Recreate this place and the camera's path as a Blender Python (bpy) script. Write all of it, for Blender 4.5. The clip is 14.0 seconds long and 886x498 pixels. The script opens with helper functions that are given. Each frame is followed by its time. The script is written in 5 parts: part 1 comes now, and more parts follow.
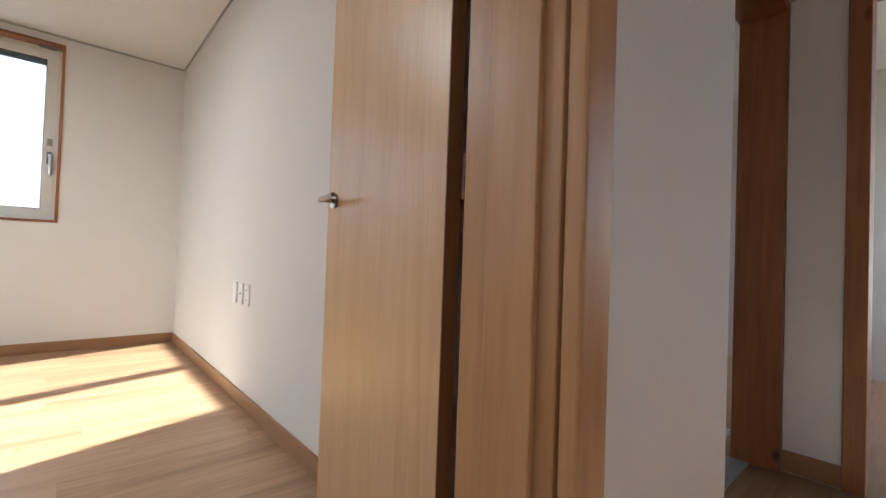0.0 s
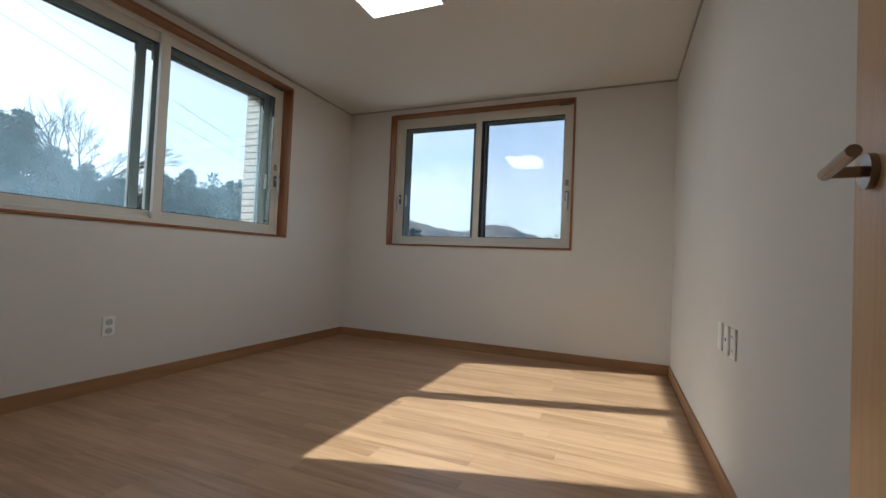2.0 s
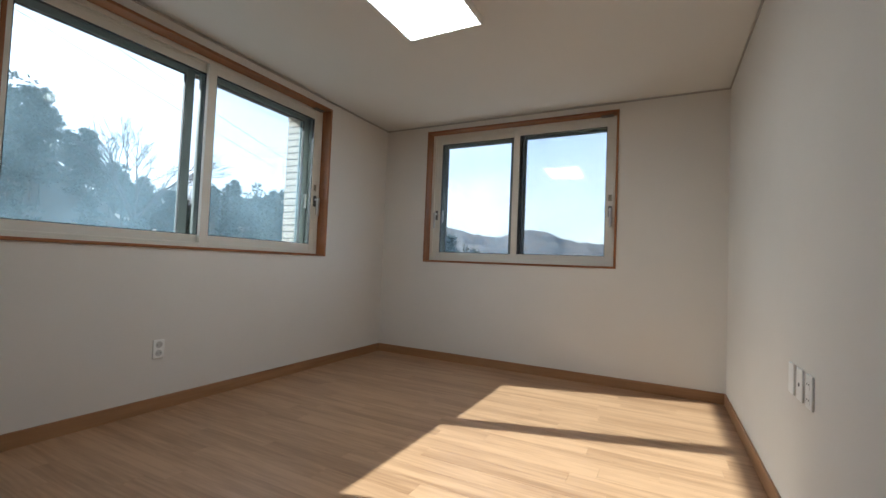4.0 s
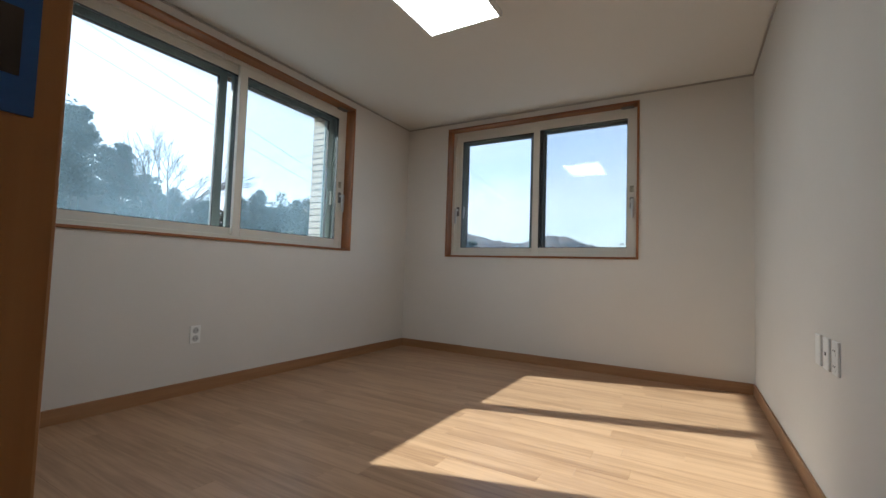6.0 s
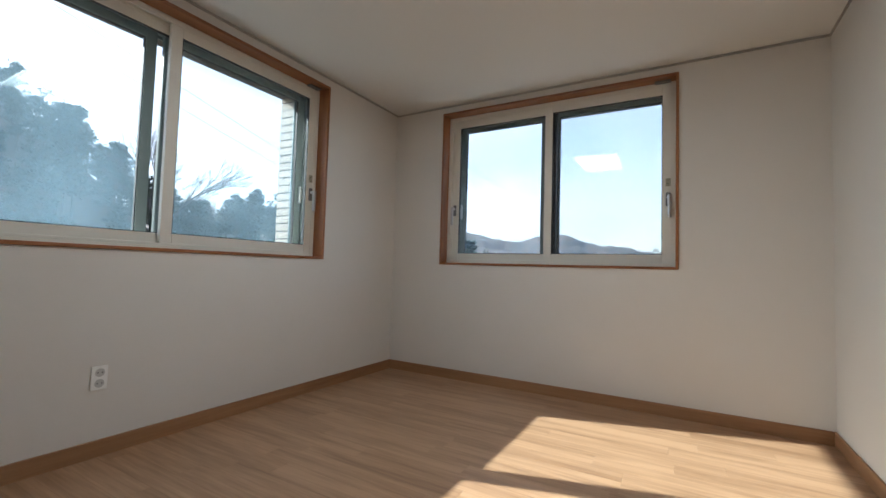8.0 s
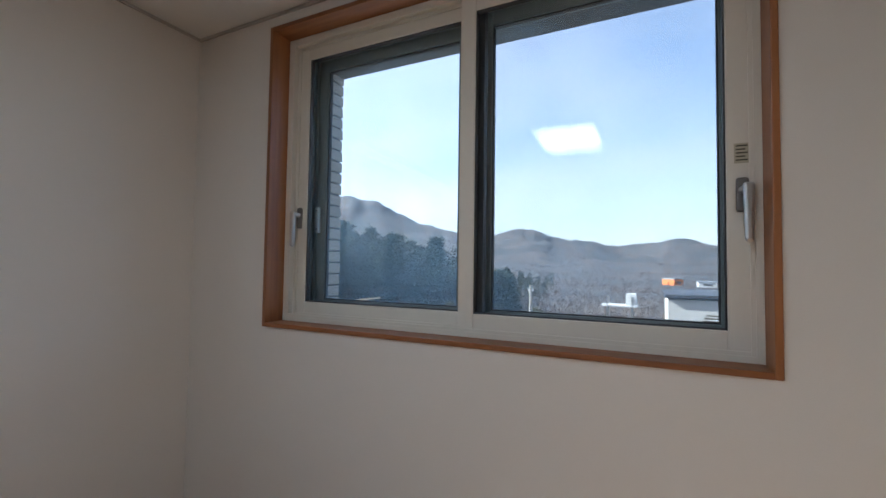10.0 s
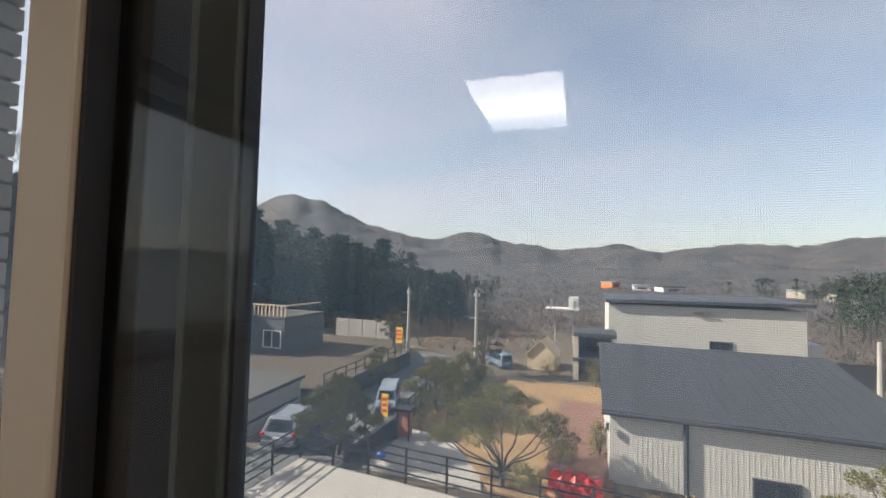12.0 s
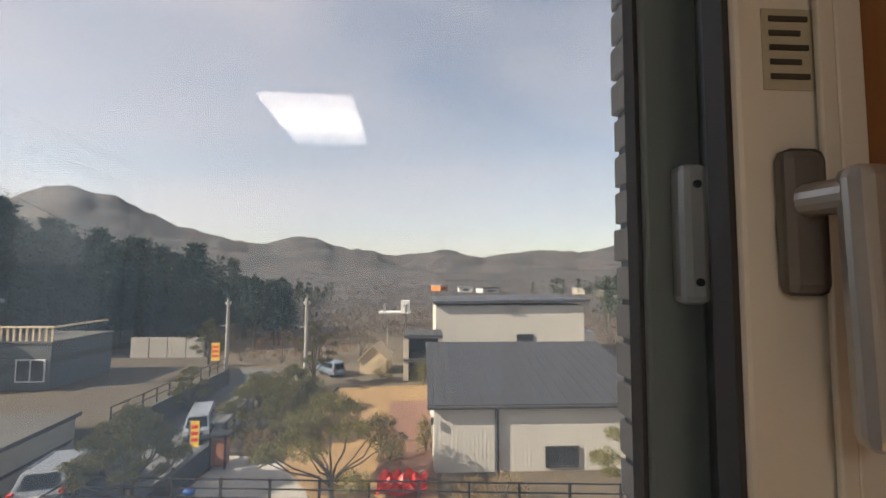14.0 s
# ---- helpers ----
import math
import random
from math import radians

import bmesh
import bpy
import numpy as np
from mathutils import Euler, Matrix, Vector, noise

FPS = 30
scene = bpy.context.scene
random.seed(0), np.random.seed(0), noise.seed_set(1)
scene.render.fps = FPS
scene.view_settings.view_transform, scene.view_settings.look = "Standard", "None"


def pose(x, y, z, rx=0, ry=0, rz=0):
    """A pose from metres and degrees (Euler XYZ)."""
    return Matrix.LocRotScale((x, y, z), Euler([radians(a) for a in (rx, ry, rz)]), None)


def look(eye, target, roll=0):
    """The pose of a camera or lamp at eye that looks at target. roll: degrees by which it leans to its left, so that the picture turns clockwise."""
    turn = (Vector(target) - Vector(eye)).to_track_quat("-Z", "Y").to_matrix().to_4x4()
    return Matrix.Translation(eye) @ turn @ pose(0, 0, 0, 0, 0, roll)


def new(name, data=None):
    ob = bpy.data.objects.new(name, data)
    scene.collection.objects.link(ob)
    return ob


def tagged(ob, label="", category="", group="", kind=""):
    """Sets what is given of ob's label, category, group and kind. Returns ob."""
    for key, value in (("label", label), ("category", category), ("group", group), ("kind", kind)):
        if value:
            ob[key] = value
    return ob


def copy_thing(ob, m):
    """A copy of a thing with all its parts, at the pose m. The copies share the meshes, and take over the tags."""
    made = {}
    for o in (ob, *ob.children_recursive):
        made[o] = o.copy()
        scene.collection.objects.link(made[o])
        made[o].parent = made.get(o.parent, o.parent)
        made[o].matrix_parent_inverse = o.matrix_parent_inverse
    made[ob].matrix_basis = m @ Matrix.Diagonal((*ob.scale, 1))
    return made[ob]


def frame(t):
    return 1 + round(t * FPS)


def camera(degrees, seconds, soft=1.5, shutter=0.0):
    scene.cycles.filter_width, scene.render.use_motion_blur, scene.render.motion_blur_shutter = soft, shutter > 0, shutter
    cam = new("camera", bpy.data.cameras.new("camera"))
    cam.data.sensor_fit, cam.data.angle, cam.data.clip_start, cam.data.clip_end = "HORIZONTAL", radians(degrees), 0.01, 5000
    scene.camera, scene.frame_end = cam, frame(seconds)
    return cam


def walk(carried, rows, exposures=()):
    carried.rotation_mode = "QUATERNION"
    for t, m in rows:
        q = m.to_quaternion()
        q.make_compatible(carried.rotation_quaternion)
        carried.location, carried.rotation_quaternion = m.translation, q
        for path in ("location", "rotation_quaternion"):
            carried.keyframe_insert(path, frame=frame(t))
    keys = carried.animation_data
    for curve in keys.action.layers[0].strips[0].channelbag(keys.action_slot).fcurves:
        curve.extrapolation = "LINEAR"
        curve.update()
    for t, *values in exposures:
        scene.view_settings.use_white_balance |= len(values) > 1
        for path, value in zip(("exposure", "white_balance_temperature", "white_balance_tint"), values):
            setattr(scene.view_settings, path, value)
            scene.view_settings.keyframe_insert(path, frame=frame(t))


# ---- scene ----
cam = camera(92.4, 14.0)
PATH = [
    (0, (2.614, -4.65, 0.877), (3.933, -3.147, 0.914), 2.0),
    (0.5, (2.778, -4.44, 0.869), (3.643, -2.637, 0.911), 2.0),
    (1, (2.861, -4.336, 0.871), (3.053, -2.347, 0.936), 2.9),
    (1.5, (2.904, -4.197, 0.887), (2.461, -2.247, 0.937), 2.7),
    (2, (2.944, -4.124, 0.902), (2.178, -2.277, 0.954), 2.5),
    (2.5, (2.966, -4.119, 0.893), (2.09, -2.322, 0.955), 2.4),
    (3, (2.95, -4.108, 0.918), (2.047, -2.324, 0.985), 2.4),
    (5.3, (2.857, -4.073, 1.1), (1.885, -2.328, 1.192), 1.8),
    (5.5, (2.897, -4.086, 1.051), (1.908, -2.35, 1.146), 1.7),
    (6, (2.922, -4.14, 0.886), (1.919, -2.413, 0.988), 1.9),
    (6.5, (2.924, -4.176, 0.803), (1.913, -2.454, 0.905), 1.8),
    (7, (2.845, -4.094, 0.807), (1.835, -2.37, 0.902), 1.7),
    (7.2, (2.797, -4.018, 0.829), (1.793, -2.292, 0.928), 1.8),
    (9.5, (2.266, -1.954, 1.305), (1.28, -0.216, 1.379), 1.2),
    (10, (2.205, -1.459, 1.342), (1.328, 0.337, 1.421), 0.8),
    (10.5, (2.123, -1.004, 1.383), (1.372, 0.847, 1.473), 0.9),
    (11, (2.025, -0.661, 1.442), (1.382, 1.23, 1.546), 1.0),
    (11.5, (1.952, -0.268, 1.44), (1.316, 1.625, 1.546), 1.0),
    (12, (1.951, -0.105, 1.493), (1.296, 1.783, 1.586), 1.3),
    (12.5, (1.969, -0.070, 1.519), (1.444, 1.857, 1.624), 1.2),
    (13, (1.992, -0.080, 1.525), (1.609, 1.880, 1.638), 1.5),
    (13.5, (2.037, -0.122, 1.511), (1.793, 1.859, 1.634), 0.9),
    (14, (2.188, -0.189, 1.532), (2.288, 1.804, 1.66), 0.2),
]
walk(cam, [(t, look(e, g, r)) for t, e, g, r in PATH],
     exposures=[(0, 2.90, 5850, 6), (1.0, 2.44, 5850, 5), (1.5, 2.08, 5850, 3), (2.0, 1.60, 5850, 3), (2.5, 1.62, 5850, 3), (3.2, 1.76, 5850, 3),
                (5.3, 2.02, 5800, 3), (5.6, 1.93, 5800, 3), (6.0, 1.74, 5800, 3), (6.5, 1.91, 5800, 3), (7.2, 2.16, 5800, 2), (9.3, 1.70, 5650, 6),
                (10.4, 1.86, 5500, 6), (11.3, 1.52, 5750, 9), (12.2, 1.26, 7200, 12), (14, 1.32, 7700, 14)])

# ---- world, sun and large lights ----
SUN_WAY = Vector((1.0, 0.30, -0.646)).normalized()      # the way the sunlight travels
world = bpy.data.worlds.new("sky")
scene.world = world
world.use_nodes = True
wn = world.node_tree.nodes
sky = wn.new("ShaderNodeTexSky")
sky.sky_type = 'NISHITA'
sky.sun_disc = False
sky.sun_elevation = math.asin(-SUN_WAY.z)
sky.sun_rotation = math.atan2(-SUN_WAY.x, -SUN_WAY.y) % (2 * math.pi)
sky.air_density, sky.dust_density, sky.ozone_density = 1.0, 1.2, 1.2
wl = world.node_tree.links
# thin high cloud over the blue
way = wn.new("ShaderNodeTexCoord")
squeeze = wn.new("ShaderNodeMapping")
squeeze.inputs["Scale"].default_value = (1.0, 1.0, 3.0)
wl.new(way.outputs["Generated"], squeeze.inputs["Vector"])
cloud = wn.new("ShaderNodeTexNoise")
cloud.inputs["Scale"].default_value, cloud.inputs["Detail"].default_value, cloud.inputs["Distortion"].default_value = 1.2, 4, 0.4
wl.new(squeeze.outputs[0], cloud.inputs["Vector"])
veil = wn.new("ShaderNodeMapRange")
veil.inputs["From Min"].default_value, veil.inputs["From Max"].default_value = 0.36, 0.68
veil.inputs["To Min"].default_value, veil.inputs["To Max"].default_value = 0.14, 0.54
wl.new(cloud.outputs["Fac"], veil.inputs["Value"])
blend = wn.new("ShaderNodeMix")
blend.data_type = 'RGBA'
# the haze is whiter towards the sun
toward = wn.new("ShaderNodeVectorMath")
toward.operation = 'DOT_PRODUCT'
toward.inputs[1].default_value = -SUN_WAY
wl.new(way.outputs["Generated"], toward.inputs[0])
haze = wn.new("ShaderNodeMath")
haze.operation, haze.use_clamp = 'MULTIPLY_ADD', True
wl.new(toward.outputs["Value"], haze.inputs[0])
haze.inputs[1].default_value = 0.42
wl.new(veil.outputs[0], haze.inputs[2])
# and lies thicker over the horizon
height = wn.new("ShaderNodeSeparateXYZ")
wl.new(way.outputs["Generated"], height.inputs[0])
low = wn.new("ShaderNodeMapRange")
low.inputs["From Min"].default_value, low.inputs["From Max"].default_value = 0.0, 0.30
low.inputs["To Min"].default_value, low.inputs["To Max"].default_value = 0.22, 0.0
wl.new(height.outputs["Z"], low.inputs["Value"])
thick = wn.new("ShaderNodeMath")
thick.operation, thick.use_clamp = 'ADD', True
wl.new(haze.outputs[0], thick.inputs[0])
wl.new(low.outputs[0], thick.inputs[1])
wl.new(thick.outputs[0], blend.inputs["Factor"])
wl.new(sky.outputs[0], blend.inputs["A"])
blend.inputs["B"].default_value = (4.75, 4.5, 5.0, 1)
wl.new(blend.outputs["Result"], wn["Background"].inputs[0])
wn["Background"].inputs[1].default_value = 0.10
sun = new("sun", bpy.data.lights.new("sun", 'SUN'))
sun.data.energy, sun.data.angle, sun.data.color = 5.0, radians(0.6), (1.0, 0.95, 0.88)
sun.matrix_world = look((-20, -6, 13), Vector((-20, -6, 13)) + SUN_WAY)


# ---- materials ----
def rgb(r, g, b):
    return (r, g, b, 1)


def material(name, colour, rough=0.6, metal=0.0, vary=0.12, scale=6.0, fine=120.0, bump=0.06, bump_scale=None,
             stretch=(1, 1, 1), per_object=0.0, spec=0.5, coat=0.0):
    """A surface of one base colour with stains at a large and a fine scale, and fine relief."""
    m = bpy.data.materials.new(name)
    m.use_nodes = True
    n, l = m.node_tree.nodes, m.node_tree.links
    b = n["Principled BSDF"]
    co = n.new("ShaderNodeTexCoord")
    mp = n.new("ShaderNodeMapping")
    mp.inputs["Scale"].default_value = stretch
    geo = n.new("ShaderNodeNewGeometry")
    l.new(geo.outputs["Position"], mp.inputs["Vector"])
    big = n.new("ShaderNodeTexNoise")
    big.inputs["Scale"].default_value, big.inputs["Detail"].default_value = scale, 4
    small = n.new("ShaderNodeTexNoise")
    small.inputs["Scale"].default_value, small.inputs["Detail"].default_value = fine, 3
    l.new(mp.outputs[0], big.inputs["Vector"])
    l.new(mp.outputs[0], small.inputs["Vector"])
    add = n.new("ShaderNodeMath")
    add.operation = 'MULTIPLY_ADD'
    l.new(small.outputs["Fac"], add.inputs[0])
    add.inputs[1].default_value = 0.5
    l.new(big.outputs["Fac"], add.inputs[2])
    last = add
    if per_object:
        info = n.new("ShaderNodeObjectInfo")
        ob = n.new("ShaderNodeMath")
        ob.operation = 'MULTIPLY_ADD'
        l.new(info.outputs["Random"], ob.inputs[0])
        ob.inputs[1].default_value = per_object
        l.new(add.outputs[0], ob.inputs[2])
        last = ob
    mr = n.new("ShaderNodeMapRange")
    mr.inputs["From Min"].default_value, mr.inputs["From Max"].default_value = 0.4, 1.1 + per_object
    mr.inputs["To Min"].default_value, mr.inputs["To Max"].default_value = 1 - vary, 1 + vary
    l.new(last.outputs[0], mr.inputs["Value"])
    mix = n.new("ShaderNodeVectorMath")
    mix.operation = 'SCALE'
    mix.inputs[0].default_value = colour[:3]
    l.new(mr.outputs[0], mix.inputs["Scale"])
    l.new(mix.outputs[0], b.inputs["Base Color"])
    b.inputs["Roughness"].default_value, b.inputs["Metallic"].default_value = rough, metal
    b.inputs["Specular IOR Level"].default_value = spec
    b.inputs["Coat Weight"].default_value = coat
    if bump:
        bp = n.new("ShaderNodeBump")
        bp.inputs["Strength"].default_value, bp.inputs["Distance"].default_value = bump, 0.01
        if bump_scale:
            rel = n.new("ShaderNodeTexNoise")
            rel.inputs["Scale"].default_value, rel.inputs["Detail"].default_value = bump_scale, 4
            l.new(mp.outputs[0], rel.inputs["Vector"])
            l.new(rel.outputs["Fac"], bp.inputs["Height"])
        else:
            l.new(small.outputs["Fac"], bp.inputs["Height"])
        l.new(bp.outputs[0], b.inputs["Normal"])
    return m


def wood(name, light, dark, along, rough=0.4, ring=9.0, per_object=0.25, knots=0.0, coat=0.0, local=False, fine=60.0, contrast=1.0):
    """Wood with long grain; along: the axis of the grain (0 x, 1 y, 2 z)."""
    m = bpy.data.materials.new(name)
    m.use_nodes = True
    n, l = m.node_tree.nodes, m.node_tree.links
    b = n["Principled BSDF"]
    geo = n.new("ShaderNodeNewGeometry")
    info = n.new("ShaderNodeObjectInfo")
    shift = n.new("ShaderNodeMath")
    shift.operation = 'MULTIPLY'
    l.new(info.outputs["Random"], shift.inputs[0])
    shift.inputs[1].default_value = 37.0
    off = n.new("ShaderNodeCombineXYZ")
    for i in range(3):
        l.new(shift.outputs[0], off.inputs[i])
    plus = n.new("ShaderNodeVectorMath")
    l.new(geo.outputs["Position"], plus.inputs[0])
    l.new(off.outputs[0], plus.inputs[1])
    mp = n.new("ShaderNodeMapping")
    sc = [1.0, 1.0, 1.0]
    sc[along] = 0.06
    mp.inputs["Scale"].default_value = sc
    l.new(plus.outputs[0], mp.inputs["Vector"])
    g1 = n.new("ShaderNodeTexNoise")
    g1.inputs["Scale"].default_value, g1.inputs["Detail"].default_value, g1.inputs["Distortion"].default_value = ring, 5, 0.8
    g2 = n.new("ShaderNodeTexNoise")
    g2.inputs["Scale"].default_value, g2.inputs["Detail"].default_value = fine, 4
    l.new(mp.outputs[0], g1.inputs["Vector"])
    l.new(mp.outputs[0], g2.inputs["Vector"])
    a = n.new("ShaderNodeMath")
    a.operation = 'MULTIPLY_ADD'
    l.new(g2.outputs["Fac"], a.inputs[0])
    a.inputs[1].default_value = 0.6
    l.new(g1.outputs["Fac"], a.inputs[2])
    o = n.new("ShaderNodeMath")
    o.operation = 'MULTIPLY_ADD'
    l.new(info.outputs["Random"], o.inputs[0])
    o.inputs[1].default_value = per_object
    l.new(a.outputs[0], o.inputs[2])
    ramp = n.new("ShaderNodeValToRGB")
    c = 0.8 + per_object / 2
    ramp.color_ramp.elements[0].position, ramp.color_ramp.elements[0].color = c - 0.32 / contrast, rgb(*dark)
    ramp.color_ramp.elements[1].position, ramp.color_ramp.elements[1].color = min(1, c + 0.3 / contrast), rgb(*light)
    l.new(o.outputs[0], ramp.inputs[0])
    colour = ramp.outputs[0]
    if knots:
        vor = n.new("ShaderNodeTexVoronoi")
        vor.inputs["Scale"].default_value = 3.2
        mk = n.new("ShaderNodeMapping")
        sk = [1.0, 1.0, 1.0]
        sk[along] = 0.55
        mk.inputs["Scale"].default_value = sk
        l.new(plus.outputs[0], mk.inputs["Vector"])
        l.new(mk.outputs[0], vor.inputs["Vector"])
        kr = n.new("ShaderNodeMapRange")
        kr.inputs["From Min"].default_value, kr.inputs["From Max"].default_value = 0.02, 0.07
        l.new(vor.outputs["Distance"], kr.inputs["Value"])
        mx = n.new("ShaderNodeMix")
        mx.data_type = 'RGBA'
        l.new(kr.outputs[0], mx.inputs["Factor"])
        mx.inputs["A"].default_value = rgb(*(v * knots for v in dark))
        l.new(colour, mx.inputs["B"])
        colour = mx.outputs["Result"]
    l.new(colour, b.inputs["Base Color"])
    b.inputs["Roughness"].default_value = rough
    b.inputs["Coat Weight"].default_value = coat
    b.inputs["Coat Roughness"].default_value = 0.25
    bp = n.new("ShaderNodeBump")
    bp.inputs["Strength"].default_value, bp.inputs["Distance"].default_value = 0.08, 0.004
    l.new(g2.outputs["Fac"], bp.inputs["Height"])
    l.new(bp.outputs[0], b.inputs["Normal"])
    return m


def glass(name, tint, base=0.019, dust_haze=0.0):
    """A clear thin pane; its optional blue film stands in for haze and glare, besides dirt."""
    m = bpy.data.materials.new(name)
    m.use_nodes = True
    n, l = m.node_tree.nodes, m.node_tree.links
    n.remove(n["Principled BSDF"])
    out = n["Material Output"]
    clear = n.new("ShaderNodeBsdfTransparent")
    clear.inputs[0].default_value = tint
    shine = n.new("ShaderNodeBsdfGlossy")
    shine.inputs["Roughness"].default_value = 0.0
    lw = n.new("ShaderNodeLayerWeight")
    lw.inputs["Blend"].default_value = 0.5
    p = n.new("ShaderNodeMath")
    p.operation = 'POWER'
    l.new(lw.outputs["Facing"], p.inputs[0])
    p.inputs[1].default_value = 4.0
    f = n.new("ShaderNodeMath")
    f.operation = 'MULTIPLY_ADD'
    l.new(p.outputs[0], f.inputs[0])
    f.inputs[1].default_value, f.inputs[2].default_value = 0.5, base
    mix = n.new("ShaderNodeMixShader")
    l.new(f.outputs[0], mix.inputs[0])
    l.new(clear.outputs[0], mix.inputs[1])
    l.new(shine.outputs[0], mix.inputs[2])
    last = mix
    if dust_haze:
        film = n.new("ShaderNodeBsdfTranslucent")
        film.inputs[0].default_value = rgb(0.56, 0.80, 1.0)
        geo = n.new("ShaderNodeNewGeometry")
        smear = n.new("ShaderNodeTexNoise")
        smear.inputs["Scale"].default_value, smear.inputs["Detail"].default_value = 2.5, 4
        l.new(geo.outputs["Position"], smear.inputs["Vector"])
        k = n.new("ShaderNodeMath")
        k.operation = 'MULTIPLY'
        l.new(smear.outputs["Fac"], k.inputs[0])
        k.inputs[1].default_value = dust_haze * 2
        hazed = n.new("ShaderNodeMixShader")
        l.new(k.outputs[0], hazed.inputs[0])
        l.new(mix.outputs[0], hazed.inputs[1])
        l.new(film.outputs[0], hazed.inputs[2])
        last = hazed
    l.new(last.outputs[0], out.inputs[0])
    return m


def lamp_material(name, colour, strength):
    m = bpy.data.materials.new(name)
    m.use_nodes = True
    b = m.node_tree.nodes["Principled BSDF"]
    b.inputs["Base Color"].default_value = rgb(0.9, 0.9, 0.9)
    b.inputs["Emission Color"].default_value = rgb(*colour)
    b.inputs["Emission Strength"].default_value = strength
    return m


M_PAPER = material("wallpaper", (0.69, 0.658, 0.615), 0.8, vary=0.035, scale=1.6, fine=300, bump=0.12, bump_scale=420, spec=0.25)
M_CEIL = material("ceiling_paper", (0.72, 0.71, 0.685), 0.85, vary=0.02, scale=1.5, fine=200, bump=0.05, bump_scale=350, spec=0.2)
M_SEAM_SHADE = material("seam_shade_grey", (0.40, 0.375, 0.345), 0.8, vary=0.04, bump=0.0)
M_FLOOR = wood("floor_oak", (0.43, 0.262, 0.150), (0.262, 0.146, 0.078), 0, rough=0.36, ring=11, per_object=0.13, coat=0.12, fine=70, contrast=1.35)
M_BASE = wood("baseboard_oak", (0.35, 0.190, 0.095), (0.24, 0.118, 0.054), 0, rough=0.4, per_object=0.05)
M_BASEY = wood("baseboard_oak_side", (0.35, 0.190, 0.095), (0.24, 0.118, 0.054), 1, rough=0.4, per_object=0.05)
M_DOOR = wood("door_oak", (0.60, 0.375, 0.19), (0.50, 0.285, 0.13), 2, rough=0.36, ring=14, per_object=0.04, fine=110, coat=0.1)
M_JAMB = wood("door_frame_oak", (0.47, 0.25, 0.105), (0.33, 0.155, 0.055), 2, rough=0.4, per_object=0.08)
M_EDGE = wood("door_edge_dark", (0.19, 0.075, 0.025), (0.12, 0.045, 0.015), 2, rough=0.45, per_object=0.02)
M_PINE = {a: wood("pine_lining_" + "xyz"[a], (0.32, 0.125, 0.041), (0.165, 0.056, 0.018), a, rough=0.45, ring=10, per_object=0.12, knots=0.35)
          for a in (0, 1, 2)}
M_PVC = material("cream_pvc", (0.72, 0.69, 0.62), 0.38, vary=0.03, scale=3, fine=60, bump=0.0)
M_PVC_OUT = material("grey_green_pvc", (0.205, 0.24, 0.24), 0.42, vary=0.06, scale=4, fine=60, bump=0.0)
M_RUBBER = material("black_rubber", (0.038, 0.040, 0.044), 0.7, vary=0.1, bump=0.0)
M_HANDLE = material("satin_grey_metal", (0.56, 0.56, 0.56), 0.32, 0.75, vary=0.05, bump=0.0)
M_HANDLE_DARK = material("dark_grey_plastic", (0.16, 0.155, 0.15), 0.45, vary=0.08, bump=0.0)
M_BRASS = material("brushed_nickel", (0.30, 0.25, 0.21), 0.22, 1.0, vary=0.05, bump=0.0)
M_PLATE = material("white_plastic", (0.82, 0.82, 0.80), 0.35, vary=0.02, bump=0.0)
M_HOLE = material("socket_hole_dark", (0.05, 0.05, 0.05), 0.6, vary=0.05, bump=0.0)
M_GLASS = glass("window_glass", (0.965, 0.979, 0.980, 1))
# blue film stands in for haze; weaker on the pane the sun brightens
M_GLASS_OUT = glass("hazy_dusty_outer_glass", (0.965, 0.979, 0.980, 1), dust_haze=0.080)
M_GLASS_WEST = glass("sunlit_outer_glass", (0.955, 0.98, 0.980, 1), dust_haze=0.036)
M_TILE = material("bathroom_tile_blue", (0.40, 0.46, 0.52), 0.3, vary=0.1, scale=4)
M_LED = lamp_material("led_diffuser", (1.0, 0.985, 0.955), 5.3)
M_STICKER = material("sticker_pale", (0.46, 0.43, 0.33), 0.6, vary=0.1, bump=0.0)
M_INK = material("dark_ink", (0.05, 0.05, 0.04), 0.6, vary=0.05, bump=0.0)
M_TAPE = material("blue_tape", (0.03, 0.13, 0.42), 0.5, vary=0.15, scale=20)
M_STEEL = material("steel", (0.5, 0.5, 0.5), 0.3, 1.0, vary=0.08, bump=0.0)


# ---- mesh helpers ----
def add_box(bm, lo, hi, bevel=0.0, m=None):
    c = [(a + b) / 2 for a, b in zip(lo, hi)]
    s = [abs(b - a) for a, b in zip(lo, hi)]
    mat = Matrix.Translation(c) @ Matrix.Diagonal((*s, 1))
    if m is not None:
        mat = m @ mat
    geom = bmesh.ops.create_cube(bm, size=1, matrix=mat)
    if bevel:
        edges = list({e for v in geom["verts"] for e in v.link_edges})
        bmesh.ops.bevel(bm, geom=edges, offset=bevel, segments=2, profile=0.5, affect='EDGES')
    return bm


def boxes(*items, bevel=0.0):
    bm = bmesh.new()
    for lo, hi in items:
        add_box(bm, lo, hi, bevel)
    return bm


def add_tube(bm, a, b, r0, r1=None, seg=12, caps=True):
    a, b = Vector(a), Vector(b)
    d = b - a
    m = Matrix.Translation((a + b) / 2) @ d.to_track_quat('Z', 'Y').to_matrix().to_4x4()
    bmesh.ops.create_cone(bm, cap_ends=caps, segments=seg, radius1=r0, radius2=r0 if r1 is None else r1, depth=d.length, matrix=m)
    return bm


